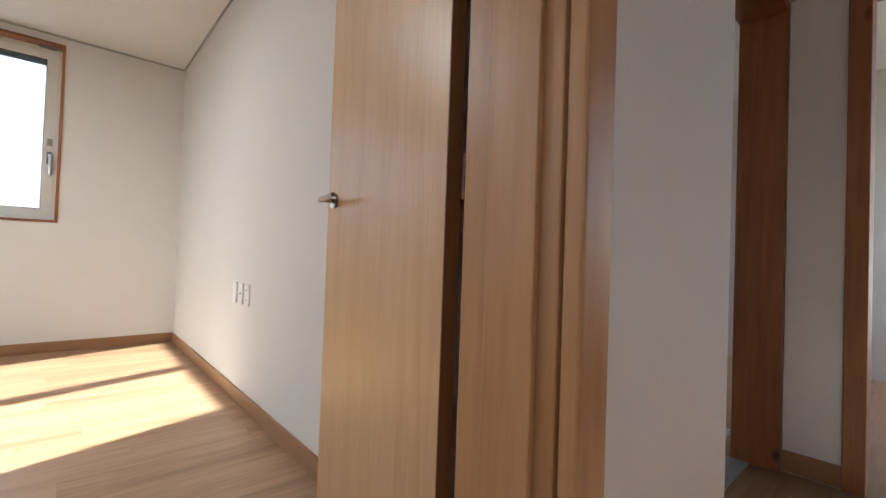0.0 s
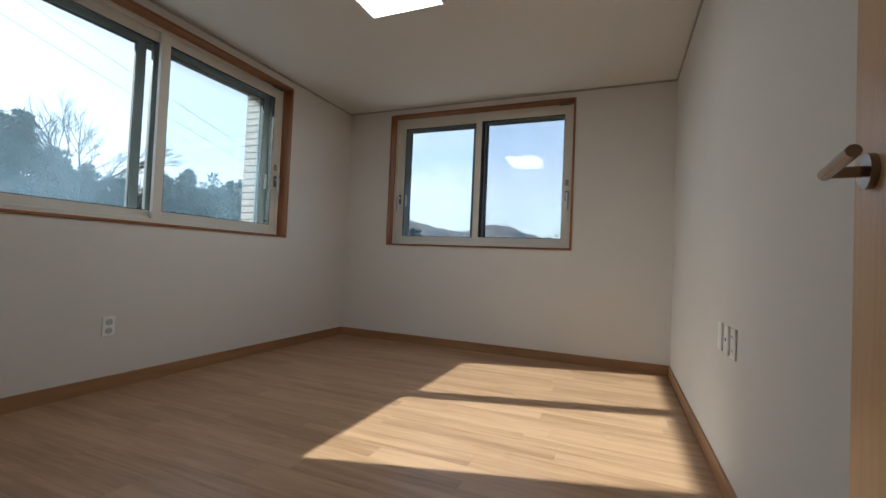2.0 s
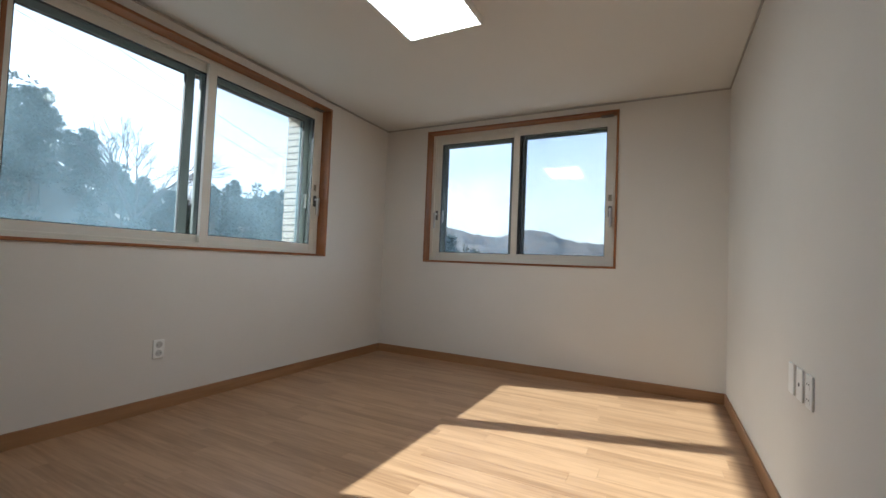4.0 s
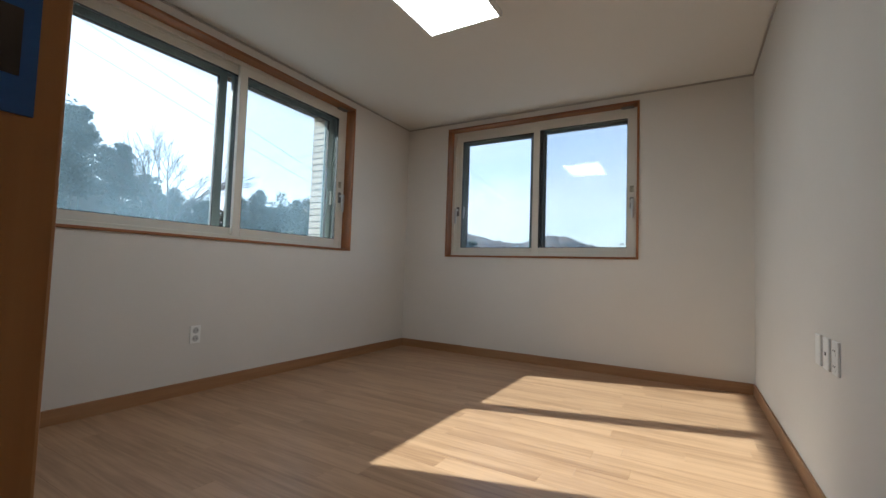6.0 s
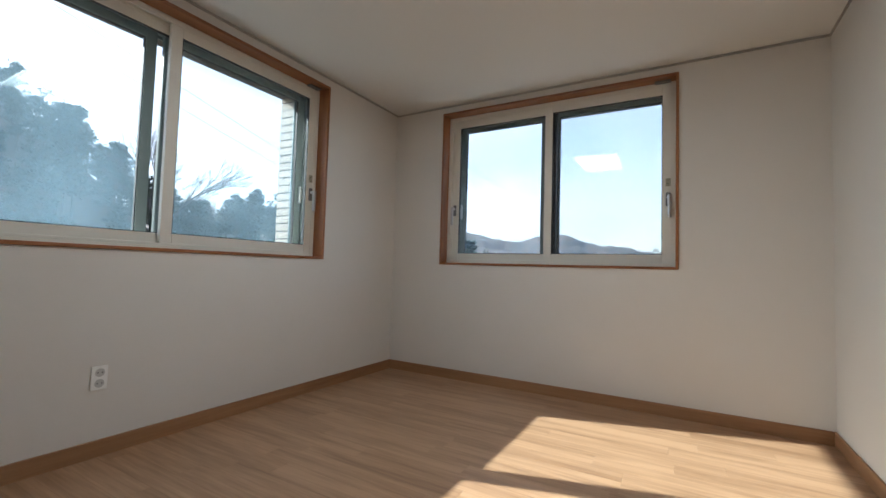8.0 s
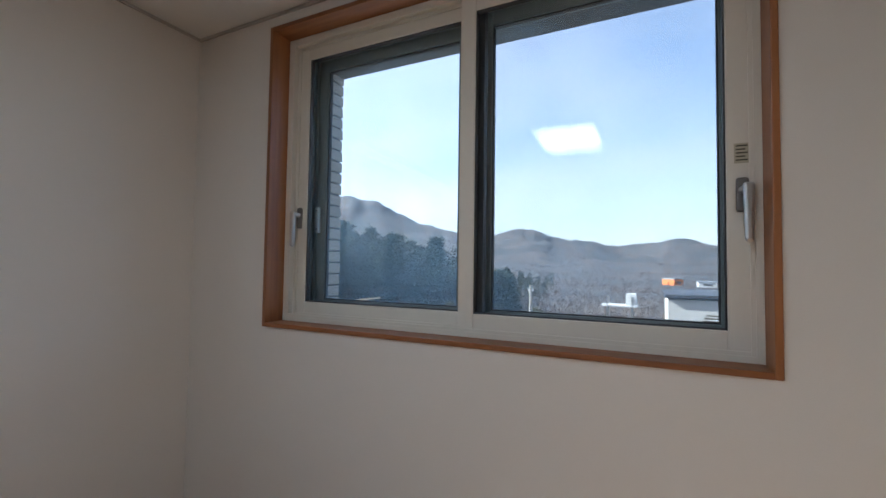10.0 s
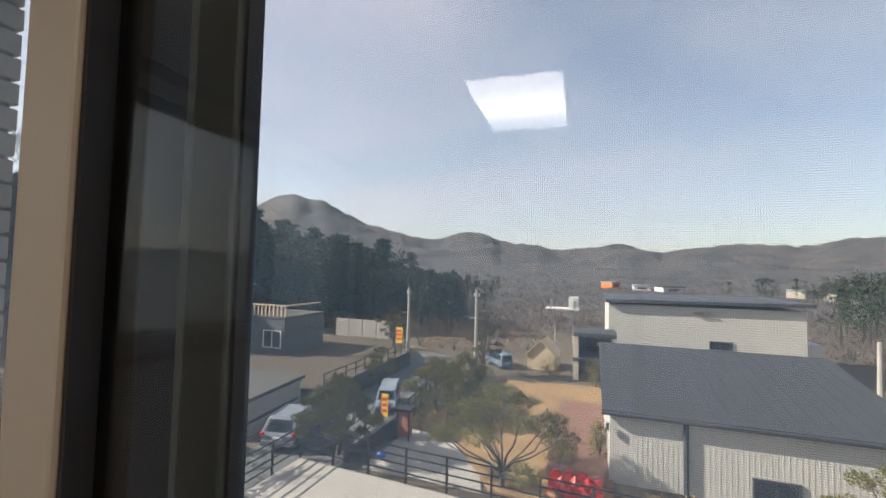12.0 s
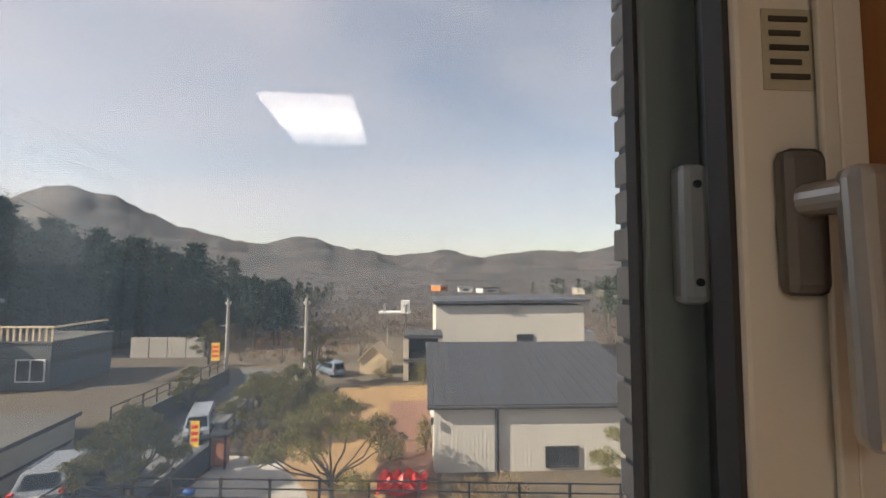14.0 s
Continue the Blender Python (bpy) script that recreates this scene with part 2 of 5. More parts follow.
def mesh_of(name, bm, mat, smooth=False):
    me = bpy.data.meshes.new(name)
    bm.to_mesh(me)
    bm.free()
    if mat is not None:
        for one in (mat if isinstance(mat, (list, tuple)) else (mat,)):
            me.materials.append(one)
    if smooth:
        for p in me.polygons:
            p.use_smooth = True
    return me


def part(name, bm, mat, parent, label="", smooth=False):
    ob = new(name, mesh_of(name, bm, mat, smooth))
    if parent is not None:
        ob.parent = parent
    if label:
        tagged(ob, label)
    return ob


def thing(name, label, category, m=None, group="", kind=""):
    ob = new(name)
    ob.empty_display_size = 0.1
    if m is not None:
        ob.matrix_world = m
    return tagged(ob, label, category, group, kind)


def solid(name, bm, mat, label, category, kind="", group="", smooth=False):
    return tagged(part(name, bm, mat, None, smooth=smooth), label, category, group, kind)


# ---- the room: plan ----
RX, RY, RH = 3.37, -4.07, 2.56          # east wall, south wall, ceiling
T = 0.37                               # thickness of the outer walls behind the brick
W2 = (0.546, 2.530, 1.043, 2.490)      # north window: x from, x to, sill, head
W1 = (-3.290, -0.958, 1.050, 2.482)    # west window: y from, y to, sill, head
D0, D1, DH = 2.535, 3.20, 2.10        # room door opening
HY = -4.26                             # hall side of the door wall

solid("wall_north", boxes(((-T, 0, -0.2), (W2[0], T, RH + 0.2)), ((W2[1], 0, -0.2), (RX + 0.15, T, RH + 0.2)),
      ((W2[0], 0, -0.2), (W2[1], T, W2[2])), ((W2[0], 0, W2[3]), (W2[1], T, RH + 0.2))), M_PAPER,
      "plain pale greige papered wall with a window opening", "wall", "structure")
solid("wall_west", boxes(((-T, W1[1], -0.2), (0, -0.0005, RH + 0.2)), ((-T, -5.6, -0.2), (0, W1[0], RH + 0.2)),
      ((-T, W1[0], -0.2), (0, W1[1], W1[2])), ((-T, W1[0], W1[3]), (0, W1[1], RH + 0.2))), M_PAPER,
      "plain pale greige papered wall with a wide window opening", "wall", "structure")
solid("wall_east", boxes(((RX, HY, -0.2), (RX + 0.15, -0.0005, RH + 0.2))), M_PAPER,
      "plain pale papered wall lit from the window", "wall", "structure")
solid("wall_south", boxes(((0.0005, HY, -0.2), (D0 - 0.04, RY, RH + 0.2)), ((D1 + 0.04, HY, -0.2), (RX - 0.0005, RY, RH + 0.2)),
      ((D0 - 0.04, HY, DH + 0.04), (D1 + 0.04, RY, RH + 0.2))), M_PAPER,
      "papered wall holding the room door", "wall", "structure")
solid("ceiling", boxes(((-0.3, -5.6, RH), (7.6, 0.3, RH + 0.15))), M_CEIL, "plain off-white papered ceiling", "ceiling", "structure")
floor = solid("floor", boxes(((-0.3, -5.6, -0.2), (7.6, 0.3, -0.010))), M_FLOOR, "light oak laminate floor with sunlight on it", "floor", "structure")

# ---- baseboards, ceiling seam ----
def baseboard(name, lo, hi, mat):
    bm = bmesh.new()
    add_box(bm, lo, hi, 0.003)
    return solid(name, bm, mat, "oak-coloured baseboard along the wall foot", "baseboard", "structure")


baseboard("baseboard", (0.012, -0.012, -0.004), (RX - 0.012, 0.001, 0.085), M_BASE)
baseboard("baseboard", (-0.001, RY + 0.001, -0.004), (0.012, 0.0, 0.085), M_BASEY)
baseboard("baseboard", (RX - 0.012, -3.9, -0.004), (RX + 0.001, 0.0, 0.085), M_BASEY)
baseboard("baseboard", (0.012, RY - 0.001, -0.004), (D0 - 0.09, RY + 0.012, 0.085), M_BASE)
# strips coloured grey to stand in for the shadow line under the ceiling
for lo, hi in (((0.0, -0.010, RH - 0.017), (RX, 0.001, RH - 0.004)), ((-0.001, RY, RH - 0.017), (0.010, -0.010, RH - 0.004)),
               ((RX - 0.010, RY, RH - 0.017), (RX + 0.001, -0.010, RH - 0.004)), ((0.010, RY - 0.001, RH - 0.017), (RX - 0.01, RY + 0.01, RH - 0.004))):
    solid("trim", boxes((lo, hi)), M_SEAM_SHADE, "thin strip under the ceiling, grey in place of a shadow line", "trim", "structure")


# ---- windows ----
def frame_bars(x0, x1, z0, z1, y0, y1, w, wb=None, bevel=0.003):
    """Left, right, bottom and top bars of a frame, as four boxes."""
    wb = wb or w
    return [("stile", (x0, y0, z0), (x0 + w, y1, z1)), ("stile", (x1 - w, y0, z0), (x1, y1, z1)),
            ("rail", (x0 + w, y0, z0), (x1 - w, y1, z0 + wb)), ("rail", (x0 + w, y0, z1 - w), (x1 - w, y1, z1))]


def grip(parent, x, y, z, flip):
    """A lever grip on a dark rosette: x, y, z its pivot on the sash face."""
    bm = boxes(((x - 0.017, y - 0.011, z - 0.075), (x + 0.017, y, z + 0.030)), bevel=0.008)
    rosette = part("handle_plate", bm, M_HANDLE_DARK, parent, "dark grey grip plate")
    bm = bmesh.new()
    add_tube(bm, (x, y - 0.009, z - 0.008), (x + flip * 0.006, y - 0.036, z - 0.008), 0.012, seg=16)
    cx = x + flip * 0.010
    add_box(bm, (cx - 0.015, y - 0.052, z - 0.168), (cx + 0.015, y - 0.030, z + 0.010), 0.009)
    for v in bm.verts:                       # slimmer towards its end
        if v.co.z < z - 0.02:
            k = 1 - 0.28 * (z - 0.02 - v.co.z) / 0.148
            v.co.x = cx + (v.co.x - cx) * k
    part("lever", bm, M_HANDLE, rosette, "satin grey lever hanging down")


def outer_latch(parent, x, y, z):
    bm = boxes(((x - 0.014, y - 0.026, z - 0.070), (x + 0.014, y, z + 0.070)), bevel=0.008)
    pull = part("pull", bm, M_HANDLE, parent, "light grey plastic finger pull")
    part("screw", add_tube(bmesh.new(), (x, y - 0.028, z + 0.048), (x, y - 0.0255, z + 0.048), 0.004, seg=10), M_HOLE, pull)
    part("screw", add_tube(bmesh.new(), (x, y - 0.028, z - 0.048), (x, y - 0.0255, z - 0.048), 0.004, seg=10), M_HOLE, pull)


def sash(parent, x0, x1, z0, z1, y0, y1, w, mat, grip_side, outer=None):
    """One sliding sash with its gasket, pane and fittings; outer: the glass of an outer sash."""
    s = part("sash", boxes(*[(a, b) for _, a, b in frame_bars(x0, x1, z0, z1, y0, y1, w)], bevel=0.004), mat, parent)
    g = 0.004
    yb = (y0 + y1) / 2
    part("gasket", boxes(*[(a, b) for _, a, b in frame_bars(x0 + w - 0.001, x1 - w + 0.001, z0 + w - 0.001, z1 - w + 0.001, yb - 0.011, yb + 0.011, 0.006)]), M_RUBBER, s)
    zc, hh = (z0 + z1) / 2, (z1 - z0) / 2 - w + 0.002
    bm = bmesh.new()       # the pane sits a touch out of plumb in its gasket
    add_box(bm, (x0 + w - 0.002, -0.003, -hh), (x1 - w + 0.002, 0.003, hh), 0, Matrix.Translation((0, yb, zc)) @ Matrix.Rotation(radians(0.7), 4, 'Z') @ Matrix.Rotation(radians(-0.65), 4, 'X'))
    part("pane", bm, outer or M_GLASS, s)
    gx = x0 + w * 0.38 if grip_side < 0 else x1 - w * 0.38
    zc = z0 + 0.505
    if outer:
        outer_latch(s, gx, y0, zc - 0.025)
    else:
        grip(s, gx, y0, zc, grip_side)
        if grip_side > 0:
            st = part("sticker", boxes(((gx - 0.020, y0 - 0.0012, zc + 0.076), (gx + 0.020, y0 + 0.001, zc + 0.138))), M_STICKER, s, "small olive label with dark lines")
            for i in range(5):
                zz = zc + 0.084 + i * 0.011
                part("label_line", boxes(((gx - 0.015, y0 - 0.0022, zz), (gx + 0.015 - 0.006 * (i % 2), y0 - 0.0005, zz + 0.004))), M_INK, st)
    if not outer and grip_side > 0:
        for i in range(3):
            part("glass_print", boxes(((x1 - w - 0.066 + i * 0.004, yb - 0.0150, z0 + w + 0.022 + i * 0.009), (x1 - w - 0.020, yb - 0.0145, z0 + w + 0.026 + i * 0.009))), M_INK, s, "small grey print in the pane's corner")
    return s


def window(name, width, height, m, axes, label):
    """A double sliding window in a pine-lined opening. Local x to the right, y outwards, z up; 0 at the lower left of the opening."""
    w = thing(name, label, "window", m, kind="structure")
    ax, az = axes
    t, d = 0.020, 0.102
    pr = -0.012
    # pine lining
    part("window_lining", boxes(((0, pr, 0), (t, d, height)), bevel=0.003), M_PINE[2], w, "knotty orange-brown pine lining board")
    part("window_lining", boxes(((width - t, pr, 0), (width, d, height)), bevel=0.003), M_PINE[2], w, "knotty orange-brown pine lining board")
    part("window_lining", boxes(((t, pr, height - t), (width - t, d, height)), bevel=0.003), M_PINE[ax], w, "knotty orange-brown pine lining board")
    part("window_sill", boxes(((t, pr, 0), (width - t, d, t)), bevel=0.003), M_PINE[ax], w, "knotty orange-brown pine sill board")
    # inner frame with a double track
    f = 0.038
    x0, x1, z0, z1 = t, width - t, t, height - t
    part("window_frame", boxes(*[(a, b) for _, a, b in frame_bars(x0, x1, z0, z1, d - 0.006, 0.205, f * 0.55)],
                               *[(a, b) for _, a, b in frame_bars(x0 + f * 0.55, x1 - f * 0.55, z0 + f * 0.55, z1 - f * 0.55, d + 0.036, d + 0.042, f * 0.45)],
                               *[(a, b) for _, a, b in frame_bars(x0 + f * 0.55, x1 - f * 0.55, z0 + f * 0.55, z1 - f * 0.55, d - 0.006, d - 0.001, f * 0.35)], bevel=0.0015), M_PVC, w, "cream plastic sliding window frame")
    mid = width / 2 + 0.010
    a = 0.026
    sash(w, mid - 0.038, x1 - a, z0 + a, z1 - a, d + 0.002, d + 0.034, 0.066, M_PVC, 1)
    sash(w, x0 + (a if ax == 0 else 0.0), mid + 0.050, z0 + a, z1 - a, d + 0.044, d + 0.076, 0.066, M_PVC, -1)
    if ax == 0:
        # black strip added to darken the north stile's edge
        part("interlock", boxes(((mid - 0.018, d + 0.0415, z0 + a), (mid + 0.0535, d + 0.0785, z1 - a)), bevel=0.002), M_RUBBER, w, "black strip over the meeting stile")
    else:
        part("interlock", boxes(((mid - 0.020, d + 0.0350, z0 + a), (mid - 0.012, d + 0.0435, z1 - a)), bevel=0.001), M_RUBBER, w, "thin black brush seal on the meeting stile")
    part("stopper", boxes(((x1 - 0.145, pr + 0.055, z1 - 0.013), (x1 - 0.035, d - 0.010, z1 - 0.001)), bevel=0.003), M_HANDLE_DARK, w, "small dark stopper under the head board")
    # outer window
    out_glass = M_GLASS_OUT if ax == 0 else M_GLASS_WEST
    part("outer_frame", boxes(*[(p, q) for _, p, q in frame_bars(-0.02, width + 0.02, -0.02, height + 0.02, 0.209, 0.36, 0.062)],
                              *[(p, q) for _, p, q in frame_bars(0.042, width - 0.042, 0.042, height - 0.042, 0.2725, 0.2800, 0.016)], bevel=0.002), M_PVC_OUT, w, "grey-green plastic outer window frame")
    sash(w, mid - 0.008, width - 0.050, 0.052, height - 0.052, 0.235, 0.270, 0.062, M_PVC_OUT, 1, out_glass)
    sash(w, 0.050, mid - 0.030, 0.052, height - 0.052, 0.284, 0.320, 0.062, M_PVC_OUT, -1, out_glass)
    if ax == 0:
        part("mullion", boxes(((mid - 0.122, 0.2805, 0.060), (mid - 0.034, 0.2835, height - 0.060))), M_PVC_OUT, w)
    # insect screen on the outermost track
    sc = part("insect_screen", boxes(*[(p, q) for _, p, q in frame_bars(mid - 0.075, width - 0.045, 0.046, height - 0.046, 0.344, 0.356, 0.022)], bevel=0.002), M_PVC_OUT, w, "fine dark insect screen in a slim frame")
    part("screen_mesh", boxes(((mid - 0.055, 0.3495, 0.066), (width - 0.065, 0.3500, height - 0.066))), M_SCREEN, sc)
    return w


def screen_material():
    """A fine woven mesh: thin threads with clear gaps."""
    m = bpy.data.materials.new("insect_mesh")
    m.use_nodes = True
    n, l = m.node_tree.nodes, m.node_tree.links
    b = n["Principled BSDF"]
    b.inputs["Base Color"].default_value = rgb(0.10, 0.10, 0.10)
    b.inputs["Roughness"].default_value = 0.6
    geo = n.new("ShaderNodeNewGeometry")
    sep = n.new("ShaderNodeSeparateXYZ")
    l.new(geo.outputs["Position"], sep.inputs[0])
    sides = []
    across = n.new("ShaderNodeMath")
    l.new(sep.outputs[0], across.inputs[0])
    l.new(sep.outputs[1], across.inputs[1])
    for o in (across.outputs[0], sep.outputs[2]):
        w = n.new("ShaderNodeMath")
        w.operation = 'PINGPONG'
        l.new(o, w.inputs[0])
        w.inputs[1].default_value = 0.0011
        c = n.new("ShaderNodeMath")
        c.operation = 'LESS_THAN'
        l.new(w.outputs[0], c.inputs[0])
        c.inputs[1].default_value = 0.00015
        sides.append(c)
    mx = n.new("ShaderNodeMath")
    mx.operation = 'MAXIMUM'
    l.new(sides[0].outputs[0], mx.inputs[0])
    l.new(sides[1].outputs[0], mx.inputs[1])
    clear = n.new("ShaderNodeBsdfTransparent")
    mix = n.new("ShaderNodeMixShader")
    thin = n.new("ShaderNodeMath")
    thin.operation = 'MULTIPLY'
    l.new(mx.outputs[0], thin.inputs[0])
    thin.inputs[1].default_value = 0.32
    l.new(thin.outputs[0], mix.inputs[0])
    l.new(clear.outputs[0], mix.inputs[1])
    l.new(b.outputs[0], mix.inputs[2])
    l.new(mix.outputs[0], n["Material Output"].inputs[0])
    return m


M_SCREEN = screen_material()
window("window_1", W2[1] - W2[0], W2[3] - W2[2], pose(W2[0], 0, W2[2]), (0, 2), "cream sliding double window in knotty pine lining, closed, overlooking the valley")
window("window_2", W1[1] - W1[0], W1[3] - W1[2], pose(0, W1[0], W1[2], 0, 0, 90), (1, 2), "wide cream sliding double window in knotty pine lining, closed, towards the pines")

# ---- the room door, open against the east wall ----
frame_ = thing("door_frame", "oak-coloured door frame with a stop and casings", "door frame", pose(0, 0, 0), kind="structure")
for x0, x1, xs in ((D0 - 0.04, D0, 1), (D1, D1 + 0.04, -1)):
    part("jamb", boxes(((x0, HY - 0.003, -0.008), (x1, RY + (0.052 if xs > 0 else 0.03), DH + 0.04)), bevel=0.003), M_JAMB, frame_)
    e = x1 if xs > 0 else x0
    part("stop", boxes(((min(e, e + xs * 0.014), HY + 0.035, -0.008), (max(e, e + xs * 0.014), RY - 0.045, DH)), bevel=0.003), M_JAMB, frame_)
    lo, hi = (x0 - 0.045, x0) if xs > 0 else (x1, x1 + 0.045)
    part("casing", boxes(((lo, RY + 0.0005, -0.008), (hi, RY + 0.022, DH + 0.085)), bevel=0.004), M_JAMB, frame_)
    lo, hi = (x0 - 0.055, x1 - 0.004) if xs > 0 else (x0 + 0.004, x1 + 0.055)
    part("casing", boxes(((lo, HY - 0.043, -0.008), (hi, HY - 0.0065, DH + 0.085)), bevel=0.006), M_JAMB, frame_, "thick oak-coloured casing with rounded edges")
part("head", boxes(((D0, HY - 0.035, DH), (D1, RY + 0.03, DH + 0.04)), bevel=0.003), M_JAMB, frame_)
for y0, y1 in ((RY + 0.0005, RY + 0.022), (HY - 0.024, HY - 0.0005)):
    part("casing", boxes(((D0 - 0.04, y0, DH + 0.04), (D1 + 0.04, y1, DH + 0.085)), bevel=0.004), M_JAMB, frame_)
strike = part("strike_plate", boxes(((D0, RY + 0.006, 0.99), (D0 + 0.002, RY + 0.030, 1.15)), bevel=0.0008), M_STEEL, frame_, "steel strike plate with blue protective film")
part("film", boxes(((D0 + 0.0015, RY + 0.004, 0.980), (D0 + 0.0035, RY + 0.034, 1.13))), M_TAPE, strike, "torn blue protective film")
part("strike_hole", boxes(((D0 + 0.003, RY + 0.011, 1.005), (D0 + 0.0045, RY + 0.025, 1.05))), M_HOLE, strike)

LEAF = 0.662
ang = math.degrees(math.atan2(0.057, 0.635))
door = thing("door_leaf", "smooth oak-veneer door leaf standing open along the wall", "door", pose(3.199, -3.985, 0, 0, 0, -ang))
# local: y along the leaf, x from its room face towards the wall
part("leaf", boxes(((0, 0, 0.006), (0.038, LEAF, DH - 0.004)), bevel=0.0015), M_DOOR, door)
part("hinge_edge", boxes(((0.0006, -0.0025, 0.007), (0.0374, 0.0005, DH - 0.005))), M_EDGE, door, "dark red-brown edge band")
# hinges in the dark edge colour, standing in for shade in the gap
for z in (0.25, 1.05, 1.85):
    part("hinge", add_tube(bmesh.new(), (0.043, -0.006, z - 0.05), (0.043, -0.006, z + 0.05), 0.007, seg=12), M_EDGE, door)
hz, hy = 1.045, LEAF - 0.062
bm = bmesh.new()
add_tube(bm, (0.0, hy, hz), (-0.009, hy, hz), 0.0245, seg=24)
rose = part("handle_rose", bm, M_BRASS, door, "round nickel rose")
bm = bmesh.new()
add_tube(bm, (-0.008, hy, hz), (-0.048, hy, hz), 0.0078, seg=14)
add_tube(bm, (-0.046, hy + 0.012, hz), (-0.052, hy - 0.112, hz + 0.004), 0.0085, 0.0078, seg=14)
part("lever", bm, M_BRASS, rose, "brushed nickel lever")
bm = bmesh.new()
add_tube(bm, (0.038, hy, hz), (0.047, hy, hz), 0.0245, seg=24)
part("handle_rose", bm, M_BRASS, door)

# ---- ceiling lamp ----
lamp = thing("ceiling_light", "square flat white panel lamp, lit, on the ceiling", "ceiling light")
LX0, LX1, LY0, LY1 = 1.366, 1.865, -2.258, -1.712
part("lamp_frame", boxes(((LX0 - 0.016, LY0 - 0.016, RH - 0.044), (LX0, LY1 + 0.016, RH - 0.0005)), ((LX1, LY0 - 0.016, RH - 0.044), (LX1 + 0.016, LY1 + 0.016, RH - 0.0005)),
                         ((LX0, LY0 - 0.016, RH - 0.044), (LX1, LY0, RH - 0.0005)), ((LX0, LY1, RH - 0.044), (LX1, LY1 + 0.016, RH - 0.0005)), bevel=0.003), M_PLATE, lamp)
part("diffuser", boxes(((LX0, LY0, RH - 0.040), (LX1, LY1, RH - 0.004))), M_LED, lamp, "glowing white diffuser")


# ---- sockets and switches ----
M_RECESS = material("grey_plastic", (0.48, 0.48, 0.47), 0.4, vary=0.03, bump=0.0)

def socket(m, kind, face):
    labels = {"double": "white double wall socket plate", "blank": "white blank wall plate", "data": "white wall plate with a small data port"}
    s = thing("wall_socket" if kind == "double" else "wall_plate", labels[kind], "wall socket", m)
    part("plate", boxes(((-0.036, -0.009, -0.060), (0.036, 0.0, 0.060)), bevel=0.004), M_PLATE, s)
    if kind == "double":
        for dz in (-0.027, 0.027):
            bm = bmesh.new()
            add_tube(bm, (0, -0.0092, dz), (0, -0.0105, dz), 0.021, seg=20)
            o = part("outlet", bm, face, s)
            for dx in (-0.0095, 0.0095):
                part("pin_hole", add_tube(bmesh.new(), (dx, -0.0104, dz), (dx, -0.0112, dz), 0.0032, seg=10), M_HOLE, o)
    if kind == "data":
        part("port", boxes(((-0.007, -0.0105, -0.006), (0.007, -0.0088, 0.006))), M_HOLE, s)
    return s


socket(pose(0.0, -2.447, 0.396, 0, 0, 90), "double", M_RECESS)

for y, kind in ((-1.925, "blank"), (-2.040, "data"), (-2.155, "double")):
    socket(pose(RX, y, 0.625, 0, 0, -90), kind, M_PLATE)

# ---- hall beyond the door ----
HE = 5.00                                # hall's east end wall
solid("wall_hall_north", boxes(((RX + 0.15, HY, -0.2), (4.10, RY + 0.10, RH + 0.2)), ((4.10, HY, 2.06), (HE - 0.02, RY + 0.10, RH + 0.2))), M_PAPER,
      "plain grey unseen papered hall wall with added daylight openings beside the bathroom door", "wall", "structure")
solid("wall_hall_east", boxes(((HE, -4.43, -0.2), (HE + 0.15, HY + 0.20, RH + 0.2)), ((HE, -5.45, 2.08), (HE + 0.15, -4.43, RH + 0.2)),
      ((HE, -5.6, -0.2), (HE + 0.15, -5.45, RH + 0.2))), M_PAPER, "short papered end wall of the hall", "wall", "structure")
# unseen wall; both openings are added to brighten the hall and next room
solid("wall_hall_south", boxes(((-T, -5.75, -0.2), (7.75, -5.6, 0.9)), ((-T, -5.75, 2.3), (7.75, -5.6, RH + 0.2)), ((-T, -5.75, 0.9), (0.3, -5.6, 2.3)), ((1.7, -5.75, 0.9), (5.5, -5.6, 2.3)), ((7.2, -5.75, 0.9), (7.75, -5.6, 2.3))), M_PAPER, "unseen papered hall wall with added daylight openings", "wall", "structure")
solid("wall_far_room", boxes(((7.6, -5.6, -0.2), (7.75, -0.5, 0.6)), ((7.6, -5.6, 2.3), (7.75, -0.5, RH + 0.2)), ((7.6, -5.6, 0.6), (7.75, -0.5, 2.3))), M_PAPER, "papered wall of the next room", "wall", "structure")
solid("wall_bathroom", boxes(((RX + 0.15, -1.6, -0.2), (7.6, -1.45, RH + 0.2))), M_PAPER, "pale bathroom wall", "wall", "structure")
bath = solid("bathroom_floor", boxes(((4.12, HY + 0.13, -0.0098), (HE - 0.05, RY + 0.10, -0.004)), ((RX + 0.16, RY + 0.10, -0.0098), (HE + 0.3, -1.6, -0.006))), M_TILE, "blue-grey tiled bathroom floor", "floor", "structure")
tile_mesh = mesh_of("tile", boxes(((-0.147, -0.147, 0), (0.147, 0.147, 0.008)), bevel=0.002), M_TILE)
for i in range(6):
    for j in range(4):
        t_ = new("tile", tile_mesh)
        t_.parent = bath
        t_.location = (RX + 0.32 + i * 0.30, RY + 0.26 + j * 0.30, -0.007)
bf = thing("bathroom_door_frame", "dark-stained pine bathroom door frame with knots", "door frame", kind="structure")
for x0, x1 in ((4.102, 4.122), (HE - 0.045, HE - 0.002)):
    part("jamb", boxes(((x0, HY + 0.022, -0.008), (x1, -4.055, 2.06)), bevel=0.003), M_PINE[2], bf)
part("head", boxes(((4.122, HY + 0.022, 2.02), (HE - 0.045, -4.055, 2.06)), bevel=0.003), M_PINE[0], bf)
